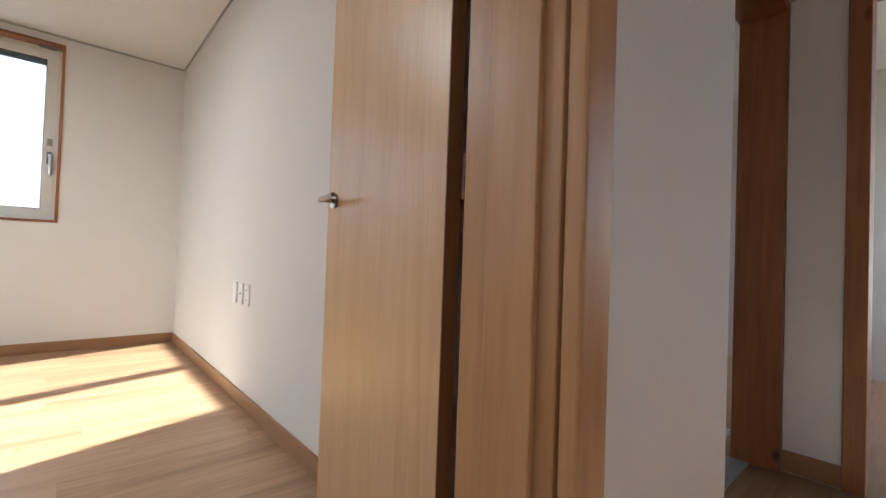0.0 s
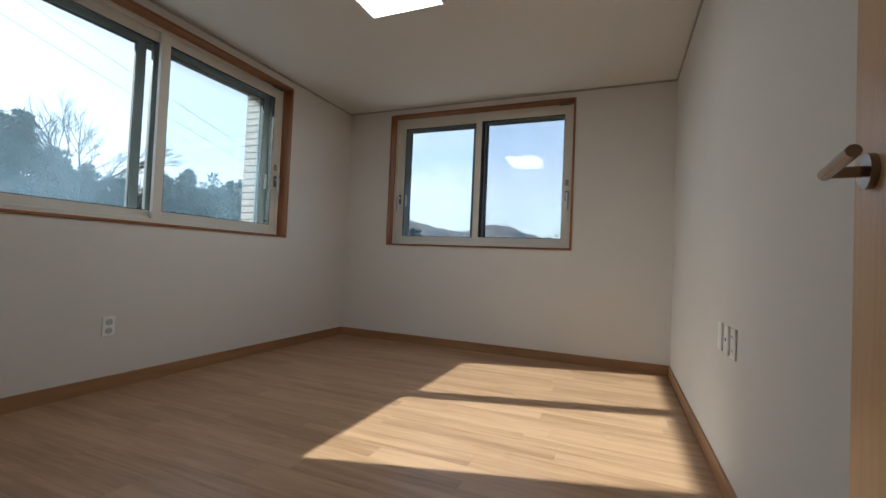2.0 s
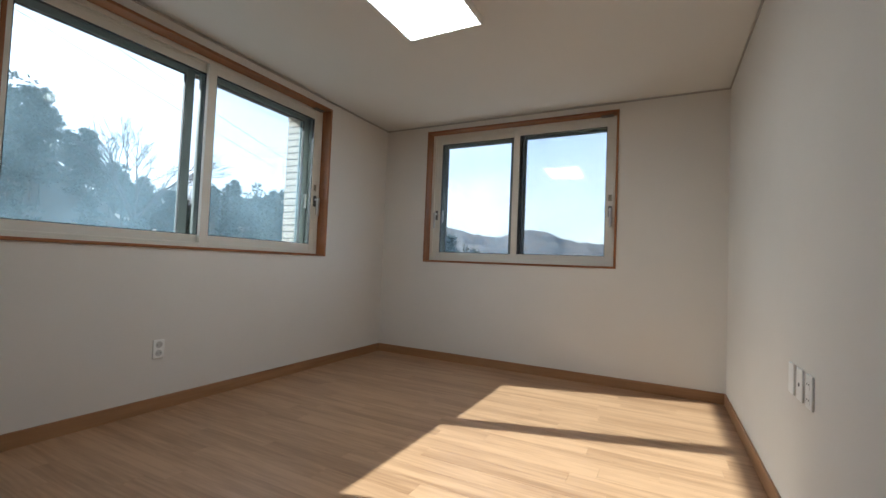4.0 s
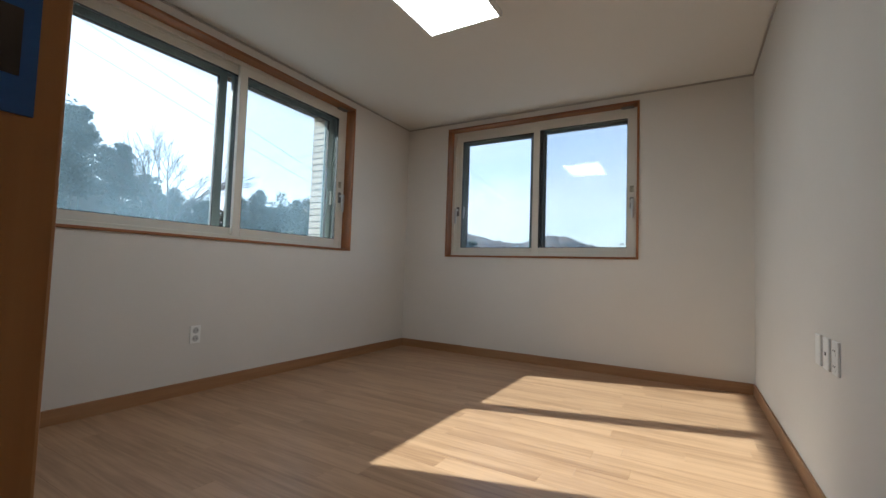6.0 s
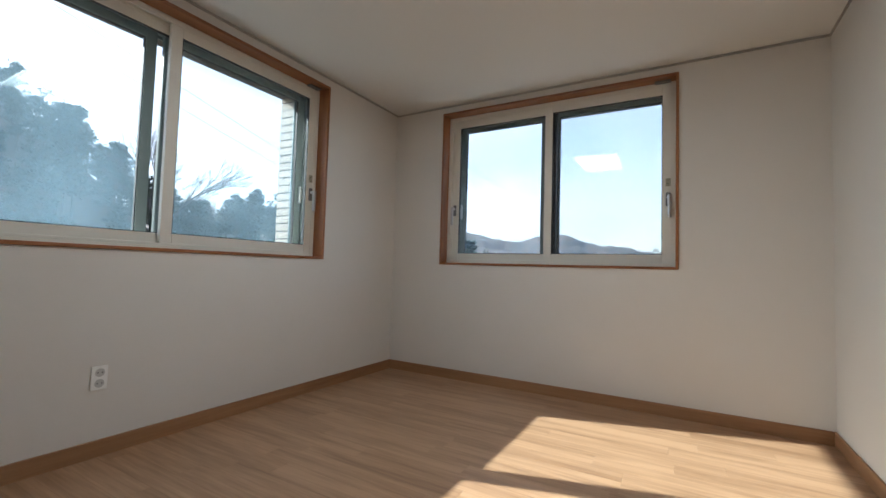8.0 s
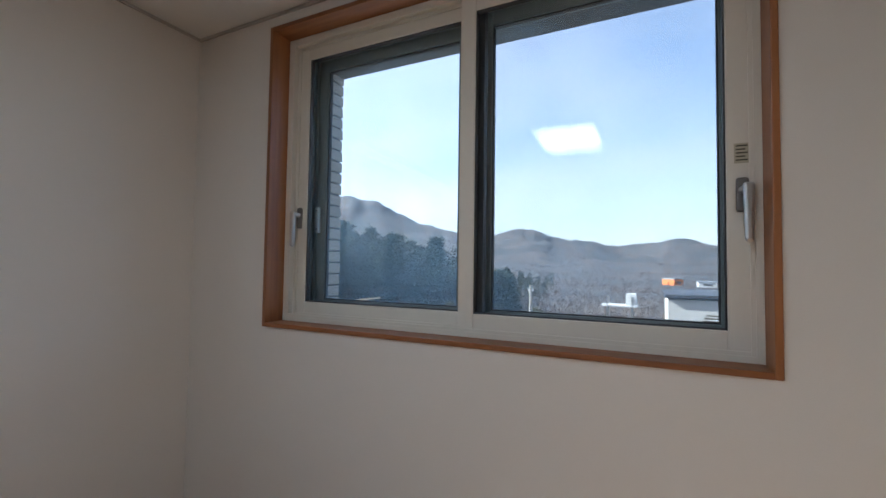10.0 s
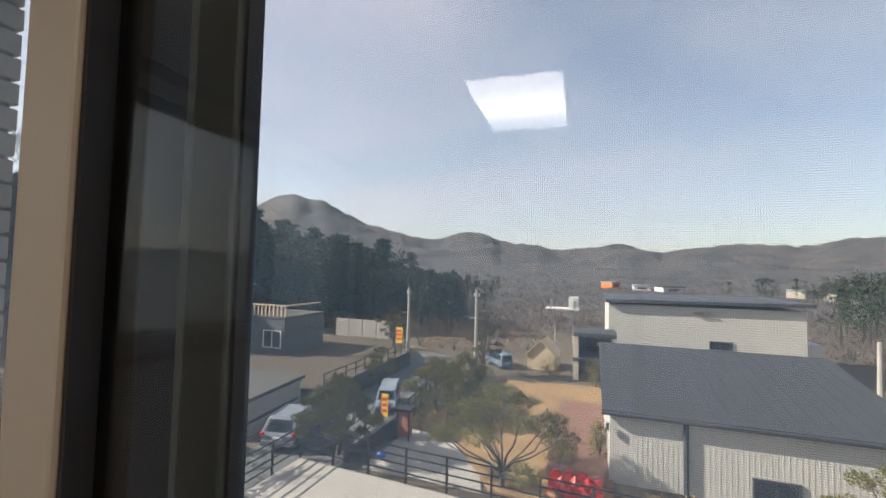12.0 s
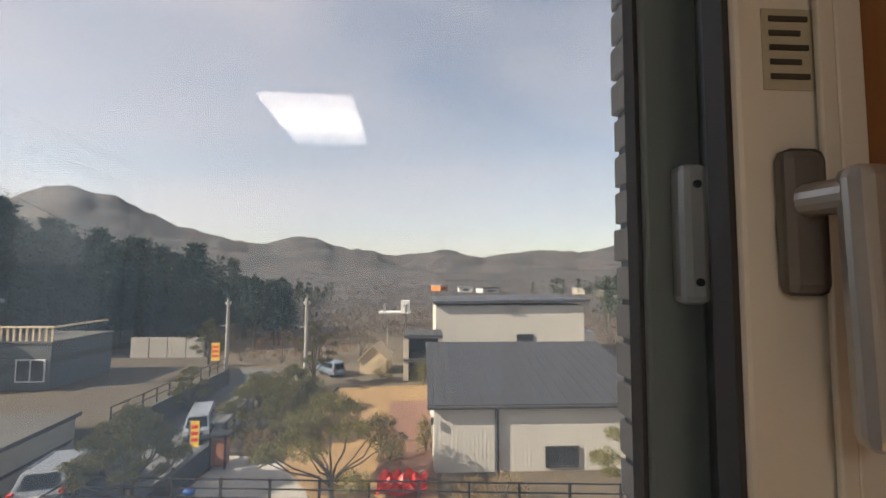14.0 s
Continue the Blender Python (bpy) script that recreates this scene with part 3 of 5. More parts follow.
hf = thing("hall_door_frame", "dark-stained pine door frame at the hall's end", "door frame", kind="structure")
for y0, y1 in ((-4.50, -4.43), (-5.45, -5.39)):
    part("jamb", boxes(((HE - 0.02, y0, -0.008), (HE + 0.17, y1, 2.08)), bevel=0.003), M_PINE[2], hf)
part("head", boxes(((HE - 0.02, -5.39, 2.03), (HE + 0.17, -4.50, 2.08)), bevel=0.003), M_PINE[1], hf)
baseboard("baseboard", (HE - 0.012, -4.43, -0.004), (HE + 0.001, HY + 0.02, 0.085), M_BASEY)
bl = thing("bathroom_door", "white bathroom door leaf standing open inward", "door", pose(4.115, RY + 0.13, 0, 0, 0, 87))
part("leaf", boxes(((0, 0, 0.012), (0.72, 0.036, 2.0)), bevel=0.002), M_PLATE, bl)

# ---- outdoors: materials ----
G = -5.5
# the outdoor plan is drawn about the window and enlarged as a whole at its end
OUT = 1.4
INDOORS = set(scene.objects)


def ground_material():
    m = material("dry_ground", (0.105, 0.080, 0.052), 0.95, vary=0.35, scale=0.35, fine=9, bump=0.4)
    n, l = m.node_tree.nodes, m.node_tree.links
    b = n["Principled BSDF"]
    near = b.inputs["Base Color"].links[0].from_socket
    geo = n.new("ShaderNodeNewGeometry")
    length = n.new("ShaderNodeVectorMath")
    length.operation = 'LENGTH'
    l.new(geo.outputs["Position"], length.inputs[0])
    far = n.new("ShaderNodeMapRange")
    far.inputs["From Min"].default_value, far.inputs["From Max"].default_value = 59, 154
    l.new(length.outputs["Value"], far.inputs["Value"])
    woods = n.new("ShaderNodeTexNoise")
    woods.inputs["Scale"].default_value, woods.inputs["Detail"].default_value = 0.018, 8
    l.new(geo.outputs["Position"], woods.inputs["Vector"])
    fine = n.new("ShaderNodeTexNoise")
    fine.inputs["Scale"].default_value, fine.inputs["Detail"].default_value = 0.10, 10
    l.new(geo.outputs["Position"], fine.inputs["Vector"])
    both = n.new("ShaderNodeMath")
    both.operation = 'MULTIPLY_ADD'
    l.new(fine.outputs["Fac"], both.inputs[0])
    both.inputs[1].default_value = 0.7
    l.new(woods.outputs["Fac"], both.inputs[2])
    # far wood colours tinted bluish grey to stand in for haze
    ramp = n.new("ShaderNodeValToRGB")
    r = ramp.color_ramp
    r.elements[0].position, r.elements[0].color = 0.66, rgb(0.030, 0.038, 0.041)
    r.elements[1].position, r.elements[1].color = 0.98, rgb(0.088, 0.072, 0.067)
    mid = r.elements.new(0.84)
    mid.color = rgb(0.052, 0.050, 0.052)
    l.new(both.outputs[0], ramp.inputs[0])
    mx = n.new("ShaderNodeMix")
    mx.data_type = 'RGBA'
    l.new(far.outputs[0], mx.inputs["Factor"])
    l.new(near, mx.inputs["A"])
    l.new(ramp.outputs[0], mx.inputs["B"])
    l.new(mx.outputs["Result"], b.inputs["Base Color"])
    return m


def leaf_material(name, a, c):
    m = bpy.data.materials.new(name)
    m.use_nodes = True
    n, l = m.node_tree.nodes, m.node_tree.links
    b = n["Principled BSDF"]
    geo = n.new("ShaderNodeNewGeometry")
    info = n.new("ShaderNodeObjectInfo")
    add = n.new("ShaderNodeMath")
    add.operation = 'MULTIPLY_ADD'
    l.new(info.outputs["Random"], add.inputs[0])
    add.inputs[1].default_value = 0.35
    l.new(geo.outputs["Random Per Island"], add.inputs[2])
    ramp = n.new("ShaderNodeValToRGB")
    ramp.color_ramp.elements[0].color, ramp.color_ramp.elements[1].color = rgb(*a), rgb(*c)
    l.new(add.outputs[0], ramp.inputs[0])
    l.new(ramp.outputs[0], b.inputs["Base Color"])
    b.inputs["Roughness"].default_value = 0.65
    b.inputs["Specular IOR Level"].default_value = 0.25
    return m


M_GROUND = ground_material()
M_ASPHALT = material("grey_concrete_road", (0.105, 0.103, 0.100), 0.9, vary=0.18, scale=0.6, fine=30, bump=0.2)
M_CONCRETE = material("pale_concrete", (0.35, 0.32, 0.28), 0.85, vary=0.14, scale=0.7, fine=20, bump=0.2)
# stained tone lowered further, so the colour holds the shed roof's shade
M_CONC_DARK = material("stained_shaded_concrete", (0.070, 0.064, 0.057), 0.9, vary=0.3, scale=0.9, fine=12, bump=0.25)
M_LAWN = material("dry_lawn", (0.27, 0.165, 0.075), 0.95, vary=0.25, scale=0.8, fine=25, bump=0.5, bump_scale=40)
# brown darkened to carry the shade over the western plots
M_FIELD = material("dry_field_shaded", (0.068, 0.049, 0.029), 0.95, vary=0.3, scale=0.3, fine=8, bump=0.5, bump_scale=14)
M_DECK = material("red_brown_deck", (0.19, 0.095, 0.065), 0.8, vary=0.15, scale=2, fine=30, per_object=0.3)
M_SIDING = material("white_steel_siding", (0.52, 0.49, 0.44), 0.6, vary=0.05, scale=0.8, fine=20, bump=0.0)
M_ROOF = material("dark_grey_metal_roof", (0.042, 0.042, 0.046), 0.62, 0.0, vary=0.14, scale=0.7, fine=15, bump=0.05)
M_ROOF_PALE = material("pale_metal_roof", (0.24, 0.25, 0.26), 0.5, vary=0.1, scale=0.7, fine=15, bump=0.05)
M_TRIM = material("dark_trim", (0.045, 0.045, 0.05), 0.5, vary=0.1, bump=0.0)
M_GREYHOUSE = material("slate_grey_cladding", (0.070, 0.078, 0.082), 0.7, vary=0.1, scale=0.8, fine=20)
M_STONE = material("cream_stone_cladding", (0.40, 0.35, 0.28), 0.8, vary=0.16, scale=1.2, fine=14)
M_WHITE = material("white_paint", (0.60, 0.59, 0.56), 0.6, vary=0.05, scale=1, fine=10, bump=0.0)
M_DARKGLASS = material("dark_house_glass", (0.035, 0.042, 0.05), 0.08, vary=0.1, bump=0.0)
M_IRON = material("black_iron", (0.018, 0.017, 0.017), 0.5, 0.3, vary=0.15, bump=0.0)
M_PLANKS = material("pale_timber_boards", (0.55, 0.42, 0.27), 0.75, vary=0.2, scale=3, fine=40, per_object=0.3)
M_BARK = material("bark", (0.10, 0.075, 0.055), 0.9, vary=0.35, scale=5, fine=40, bump=0.6)
M_BARK_GREY = material("grey_bark", (0.085, 0.075, 0.070), 0.9, vary=0.3, scale=5, fine=40, bump=0.5)
M_NEEDLE = leaf_material("garden_pine_needles", (0.028, 0.036, 0.012), (0.165, 0.142, 0.042))
M_FOREST = leaf_material("forest_pine_needles", (0.024, 0.041, 0.034), (0.062, 0.086, 0.066))
M_WOODS = leaf_material("far_pine_needles", (0.020, 0.030, 0.020), (0.048, 0.060, 0.040))
M_SHRUB = leaf_material("dry_shrub_leaves", (0.10, 0.065, 0.030), (0.26, 0.18, 0.09))
M_SCRUB = leaf_material("winter_scrub_twigs", (0.065, 0.051, 0.045), (0.125, 0.094, 0.080))
M_RUST = leaf_material("russet_leaves", (0.10, 0.040, 0.020), (0.23, 0.11, 0.055))
M_RED = material("red_plastic_sheet", (0.72, 0.035, 0.022), 0.4, vary=0.15, scale=6)
M_ORANGE = material("orange_paint", (0.62, 0.17, 0.03), 0.5, vary=0.1, bump=0.0)
M_YELLOW = material("yellow_cloth", (0.78, 0.50, 0.05), 0.8, vary=0.1, bump=0.0)
M_REDINK = material("red_print", (0.60, 0.03, 0.02), 0.8, vary=0.1, bump=0.0)
M_SILVER = material("silver_car_paint", (0.25, 0.265, 0.28), 0.25, 0.55, vary=0.03, bump=0.0, coat=0.6)
M_CARWHITE = material("pale_van_paint", (0.24, 0.27, 0.30), 0.28, 0.2, vary=0.03, bump=0.0, coat=0.5)
M_CARGLASS = material("tinted_car_glass", (0.02, 0.023, 0.027), 0.06, vary=0.1, bump=0.0)
M_TYRE = material("tyre_rubber", (0.02, 0.02, 0.02), 0.85, vary=0.15)
M_REDLIGHT = material("red_tail_light", (0.55, 0.02, 0.015), 0.2, vary=0.05, bump=0.0)
M_LAMPGLASS = material("clear_headlight", (0.72, 0.74, 0.76), 0.12, 0.3, vary=0.05, bump=0.0)
M_BRICK = material("cream_brick", (0.42, 0.365, 0.305), 0.85, vary=0.16, scale=9, fine=90, bump=0.25, per_object=0.5)
M_BRICKRED = material("red_brick", (0.30, 0.12, 0.065), 0.85, vary=0.2, scale=9, fine=70, bump=0.3)
M_MORTAR = material("dark_mortar", (0.10, 0.09, 0.08), 0.95, vary=0.15, scale=12, fine=80, bump=0.3)
M_SOLAR = material("solar_cells", (0.03, 0.04, 0.075), 0.12, 0.2, vary=0.1, bump=0.0)
M_TRUCK = material("blue_grey_paint", (0.13, 0.17, 0.22), 0.4, vary=0.1, bump=0.0)
M_BLUE = material("blue_plastic", (0.03, 0.12, 0.40), 0.5, vary=0.1, bump=0.0)


# ---- the ground, one sheet with its hills ----
def ridge_angle(a):
    """The far skyline's height in degrees at the bearing a (degrees from north, east positive)."""
    g = lambda c, w: math.exp(-((a - c) / w) ** 2)
    rough = 0.55 * noise.noise(Vector((a * 0.22, 3, 1))) + 0.22 * noise.noise(Vector((a * 0.75, 8, 2))) + 0.10 * noise.noise(Vector((a * 2.2, 5, 4)))
    return rough + 2.25 + 3.6 * g(-38.5, 7.0) + 1.5 * g(-39.5, 2.6) + 1.1 * g(-35, 2.2) + 3.1 * g(-30, 7.5) + 2.3 * g(-15, 7) + 0.2 * g(-7, 5) + 0.8 * g(3, 4) + 0.7 * g(13.5, 3.5) + 0.9 * g(19.5, 3.5) + 1.4 * g(27, 4) + 4.2 * g(-50, 8) + 5.0 * g(-80, 18) + 1.4 * g(60, 16)


def forest_rise(a):
    """How far the wooded slope west of the house rises over the valley, at the bearing a."""
    g = lambda c, w: math.exp(-((a - c) / w) ** 2)
    return 29.0 * g(-84, 22) - 3.5 * g(-64, 5) + 8.5 * g(-48, 11) + 3.0 * g(-31, 9)


def smooth(v):
    v = min(1.0, max(0.0, v))
    return v * v * (3 - 2 * v)


def land(x, y):
    r = math.hypot(x, y)
    a = math.degrees(math.atan2(x, y))
    h = G
    if r > 34:
        h += forest_rise(a) * smooth((r - 36) / 52) * (1 - 0.3 * smooth((r - 120) / 200))
    if r > 120:
        top = r * math.tan(radians(ridge_angle(a))) + 1.5 - G
        k = smooth((r - 140) / 860)
        h += max(0.0, top * k + (noise.noise(Vector((x, y, 0)) * 0.006) * 12 + noise.noise(Vector((x, y, 5)) * 0.018) * 8 + noise.noise(Vector((x, y, 9)) * 0.06) * 4) * smooth((r - 200) / 500)
                 - (forest_rise(a) * 0.7) * k)
    return h


def make_ground():
    bm = bmesh.new()
    radii = [0.5, 4, 8, 12, 16, 20, 25, 30, 34] + [34 + 4 * i for i in range(1, 18)]
    while radii[-1] < 1000:
        radii.append(radii[-1] * 1.045)
    radii += [1030, 1200, 2000, 4000]
    n = 640
    last = None
    for r in radii:
        ring = []
        for i in range(n):
            a = 2 * math.pi * i / n
            x, y = math.sin(a) * r, math.cos(a) * r
            rr = min(r, 1000)
            h = land(math.sin(a) * rr, math.cos(a) * rr)
            if r > 1010:
                h = h * max(0.0, 1 - (r - 1000) / 1500) + G * min(1, (r - 1000) / 1500)
            ring.append(bm.verts.new((x, y, h)))
        if last:
            for i in range(n):
                bm.faces.new((last[i], last[(i + 1) % n], ring[(i + 1) % n], ring[i]))
        else:
            bm.faces.new(ring)
        last = ring
    bmesh.ops.recalc_face_normals(bm, faces=bm.faces)
    return solid("ground", bm, M_GROUND, "dry valley ground rising to wooded winter hills, haze tint in the colour", "ground", "structure", smooth=True)


make_ground()


def slab(name, pts, z0, z1, mat, label, category, kind="structure"):
    """A flat piece of ground with a straight-sided outline."""
    bm = bmesh.new()
    low = [bm.verts.new((x, y, z0)) for x, y in pts]
    top = [bm.verts.new((x, y, z1)) for x, y in pts]
    bm.faces.new(top)
    bm.faces.new(low[::-1])
    for i in range(len(pts)):
        j = (i + 1) % len(pts)
        bm.faces.new((low[i], low[j], top[j], top[i]))
    bmesh.ops.recalc_face_normals(bm, faces=bm.faces)
    return solid(name, bm, mat, label, category, kind)


slab("road", [(-10.1, 8), (-5.6, 8), (-5.5, 14), (-5.9, 20), (-7.0, 26), (-9.0, 33), (-12, 33), (-10.1, 24)], G - 0.1, G + 0.03, M_ASPHALT, "grey concrete lane between the plots", "road")
slab("pavement", [(-8.0, 4), (9.5, 4), (9.2, 11.75), (-7.8, 12.95)], G - 0.3, G + 0.12, M_CONCRETE, "pale concrete yard along the fence", "pavement")
slab("driveway", [(-5.5, 13.3), (-1.2, 13.2), (-2.3, 16.8), (-5.4, 17.2)], G - 0.1, G + 0.05, M_CONCRETE, "pale concrete driveway in part shade", "pavement")
slab("lawn", [(-3.4, 17), (-1.0, 13.4), (2.7, 13.2), (2.8, 27.8), (-3.0, 27.0)], G - 0.1, G + 0.06, M_LAWN, "tan dry winter lawn", "lawn")
slab("field", [(-32, 17.9), (-10.35, 17.9), (-10.2, 28.2), (-13, 33), (-32, 33)], G - 0.2, -4.62, M_FIELD, "raised brown field behind a low wall", "field")
deck = slab("deck", [(0.55, 14.9), (2.72, 14.9), (2.72, 24.2), (0.5, 23.9)], G - 0.1, G + 0.08, M_DECK, "red-brown timber deck beside the house", "deck", "structure")
board_mesh = mesh_of("board", boxes(((0, -0.068, 0), (2.16, 0.068, 0.025)), bevel=0.004), M_DECK)
for i in range(62):
    o = new("board", board_mesh)
    o.parent = deck
    o.location = (0.55, 14.98 + i * 0.147, G + 0.08)
slab("bare_slope", [(-5.6, 17.3), (-3.4, 17), (-3.0, 27), (-7.0, 27)], G - 0.1, G + 0.18, M_FIELD, "planted bank with dry grass", "bank")


# ---- trees and shrubs ----
def add_tuft(bm, c, size, n, rnd, flat=1.0, wide=0.16):
    """A bunch of n narrow leaves about c."""
    for _ in range(n):
        d = Vector((rnd.gauss(0, 1), rnd.gauss(0, 1), rnd.gauss(0, 1) * flat))
        if d.length < 1e-3:
            continue
        d.normalize()
        o = Vector(c) + d * size * rnd.uniform(0.1, 0.75)
        side = d.cross(Vector((rnd.gauss(0, 1), rnd.gauss(0, 1), rnd.gauss(0, 1))))
        if side.length < 1e-3:
            continue
        side = side.normalized() * size * wide
        tip = o + d * size * rnd.uniform(0.35, 0.75) + Vector((0, 0, size * 0.15))
        bm.faces.new([bm.verts.new(p) for p in (o - side, o + side, tip)])


def add_limb(bm, points, r0, r1, seg=6):
    for i in range(len(points) - 1):
        k0, k1 = i / (len(points) - 1), (i + 1) / (len(points) - 1)
        add_tube(bm, points[i], points[i + 1], r0 + (r1 - r0) * k0, r0 + (r1 - r0) * k1, seg, caps=i == 0)


def forest_pine(seed):
    rnd = random.Random(seed)
    h = rnd.uniform(8.5, 11)
    t, c = bmesh.new(), bmesh.new()
    lean = (rnd.uniform(-0.6, 0.6), rnd.uniform(-0.6, 0.6))
    at = lambda k: Vector((lean[0] * k * k, lean[1] * k * k, h * k))
    add_limb(t, [at(i / 6) for i in range(7)], 0.17, 0.03)
    for i in range(44):
        k = 0.26 + 0.74 * (i // 4 + rnd.uniform(0, 0.45)) / 11.45
        reach = (1.04 - k) * 3.6 * rnd.uniform(0.5, 1.15) + 0.3
        a = rnd.uniform(0, 2 * math.pi)
        tip = at(k) + Vector((math.cos(a) * reach, math.sin(a) * reach, reach * rnd.uniform(-0.08, 0.38)))
        add_limb(t, [at(k), at(k).lerp(tip, 0.6) + Vector((0, 0, 0.1)), tip], 0.05, 0.015, 4)
        for j in range(4):
            add_tuft(c, at(k).lerp(tip, 0.35 + 0.22 * j) + Vector((rnd.gauss(0, 0.16), rnd.gauss(0, 0.16), rnd.gauss(0, 0.06) + 0.10)), 0.56, 30, rnd, 0.42, 0.15)
    add_tuft(c, at(1.0), 0.5, 20, rnd, 1.6, 0.10)
    return t, c, "tall dark green pine of the hillside wood"


def plant(name, t, c, mt, mc, m, label, category, group=""):
    ob = thing(name, label, category, m, group)
    part("trunk", t, mt, ob)
    if c is not None:
        part("crown", c, mc, ob)
    return ob


random.seed(11)
pines = []
for s in range(5):
    t, c, lab = forest_pine(s + 3)
    pines.append((t, c, lab))
first = {}
spots = []
for i in range(900):
    a = random.uniform(-100, -16)
    r = random.uniform(46, 118)
    rise = forest_rise(a)
    if rise < 2.2:
        continue
    x, y = math.sin(radians(a)) * r, math.cos(radians(a)) * r
    if any((x - p) ** 2 + (y - q) ** 2 < 14 for p, q, _ in spots):
        continue
    spots.append((x, y, a))
    if len(spots) >= 165:
        break
for i, (x, y, a) in enumerate(spots):
    k = i % 5
    m = pose(x, y, land(x, y) - 0.1, 0, 0, random.uniform(0, 360)) @ Matrix.Scale(random.uniform(0.7, 1.05), 4)
    if k not in first:
        t, c, lab = pines[k]
        first[k] = plant("pine_tree", t, c, M_BARK, M_FOREST, m, lab, "tree", "pines on the hillside")
    else:
        o = copy_thing(first[k], m)
        o.scale = m.to_scale()


def bare_tree(seed, h):
    """A leafless tree whose limbs fan out from a low fork into a rounded crown of fine twigs."""
    rnd = random.Random(seed)
    t = bmesh.new()

    def grow(p, d, length, r, depth):
        q = p + d * length
        add_tube(t, p, q, r, r * 0.7, 6 if depth > 2 else 4, caps=False)
        if depth == 0:
            return
        for j in range(3 if depth > 1 else 4):
            e = (d + Vector((rnd.gauss(0, 0.40), rnd.gauss(0, 0.40), rnd.gauss(0.06, 0.20)))).normalized()
            grow(p.lerp(q, 1.0 if j == 0 else rnd.uniform(0.45, 1.0)), e, length * rnd.uniform(0.66, 0.84), r * 0.62, depth - 1)
    base = Vector((0, 0, h * 0.22))
    add_tube(t, Vector((0, 0, 0)), base, h * 0.022, h * 0.017, 8, caps=False)
    for i in range(5):
        a = i * 2 * math.pi / 5 + rnd.uniform(-0.3, 0.3)
        lean = rnd.uniform(0.25, 0.75)
        grow(base, Vector((math.cos(a) * lean, math.sin(a) * lean, 1)).normalized(), h * 0.22, h * 0.0075, 4)
    return t


for a, r, h, s in ((-64.7, 64, 21.0, 4), (-60.5, 72, 11, 9), (-50.5, 60, 7.5, 7)):
    x, y = math.sin(radians(a)) * r, math.cos(radians(a)) * r
    plant("bare_tree", bare_tree(s, h), None, M_BARK_GREY, None, pose(x, y, land(x, y) - 0.1, 0, 0, s * 40), "leafless spreading tree among the pines", "tree")


def garden_pine(seed, h, w, pads, dense=52):
    """A pruned garden pine: bent stems from a low fork that end in separate flat pads of fine needles."""
    rnd = random.Random(seed)
    t, c = bmesh.new(), bmesh.new()
    fork = Vector((rnd.uniform(-0.05, 0.05), rnd.uniform(-0.05, 0.05), h * 0.14))
    add_limb(t, [Vector((0, 0, 0)), fork], 0.10 * h / 3, 0.08 * h / 3, 8)
    seats = []
    for i in range(pads):
        k = (i + 0.5) / pads
        a = i * 2.4 + rnd.uniform(-0.3, 0.3)
        z = h * (0.36 + 0.60 * k)
        reach = w / 2 * (1.0 - 0.94 * k ** 1.8) * rnd.uniform(0.75, 1.0)
        tip = Vector((math.cos(a) * reach, math.sin(a) * reach, z))
        pad = min(0.56, w * rnd.uniform(0.105, 0.14)) * (0.8 if k > 0.8 else 1.0)
        midp = Vector((tip.x * 0.58 + rnd.gauss(0, 0.08), tip.y * 0.58 + rnd.gauss(0, 0.08), fork.z + (z - fork.z) * rnd.uniform(0.40, 0.62)))
        add_limb(t, [fork, Vector((midp.x * 0.35, midp.y * 0.35, fork.z + (midp.z - fork.z) * 0.6)), midp, tip], 0.040 * h / 3, 0.014 * h / 3, 5)
        seats.append((tip, pad))
        if rnd.random() < 0.5:
            side = midp.lerp(tip, 0.5) + Vector((rnd.gauss(0, 0.35), rnd.gauss(0, 0.35), rnd.uniform(-0.10, 0.12))) * h / 3
            add_limb(t, [midp, midp.lerp(side, 0.6) + Vector((0, 0, -0.03)), side], 0.022 * h / 3, 0.010 * h / 3, 4)
            seats.append((side, pad * 0.7))
    for tip, pad in seats:
        for _ in range(int(dense * (0.35 + 2.2 * pad))):
            q, b = rnd.uniform(0, 2 * math.pi), pad * math.sqrt(rnd.random())
            rise = math.sqrt(max(0.0, pad * pad - b * b)) * 0.62
            add_tuft(c, tip + Vector((math.cos(q) * b, math.sin(q) * b, rnd.uniform(-0.30, 1.0) * rise)), 0.10 + 0.012 * h, 13, rnd, 0.9, 0.11)
    return t, c


def put_pine(name, seed, x, y, h, w, pads, label, z=G):
    t, c = garden_pine(seed, h, w, pads)
    return plant(name, t, c, M_BARK, M_NEEDLE, pose(x, y, z, 0, 0, seed * 31), label, "tree")


put_pine("garden_pine", 5, -0.65, 13.75, 3.25, 4.5, 15, "pruned garden pine with flat needle pads beside the fence")
put_pine("garden_pine", 8, -6.85, 13.9, 2.9, 3.0, 24, "dense dark garden pine beside the lane")
put_pine("garden_pine", 9, -5.2, 19.9, 2.4, 3.0, 16, "pruned garden pine on the planted bank", G + 0.15)
put_pine("garden_pine", 10, -4.4, 22.2, 2.3, 2.8, 15, "pruned garden pine on the planted bank", G + 0.15)
put_pine("garden_pine", 12, -3.6, 18.4, 2.0, 2.4, 14, "low pruned pine on the planted bank", G + 0.15)
put_pine("garden_pine", 15, -4.7, 27.6, 4.2, 2.2, 12, "slim layered topiary pine by the utility pole")
put_pine("garden_pine", 16, 8.9, 12.9, 2.6, 3.0, 9, "pruned garden pine in front of the white house")
put_pine("garden_pine", 18, -9.6, 22.5, 2.4, 1.8, 10, "small layered pine by the low wall", -5.5)
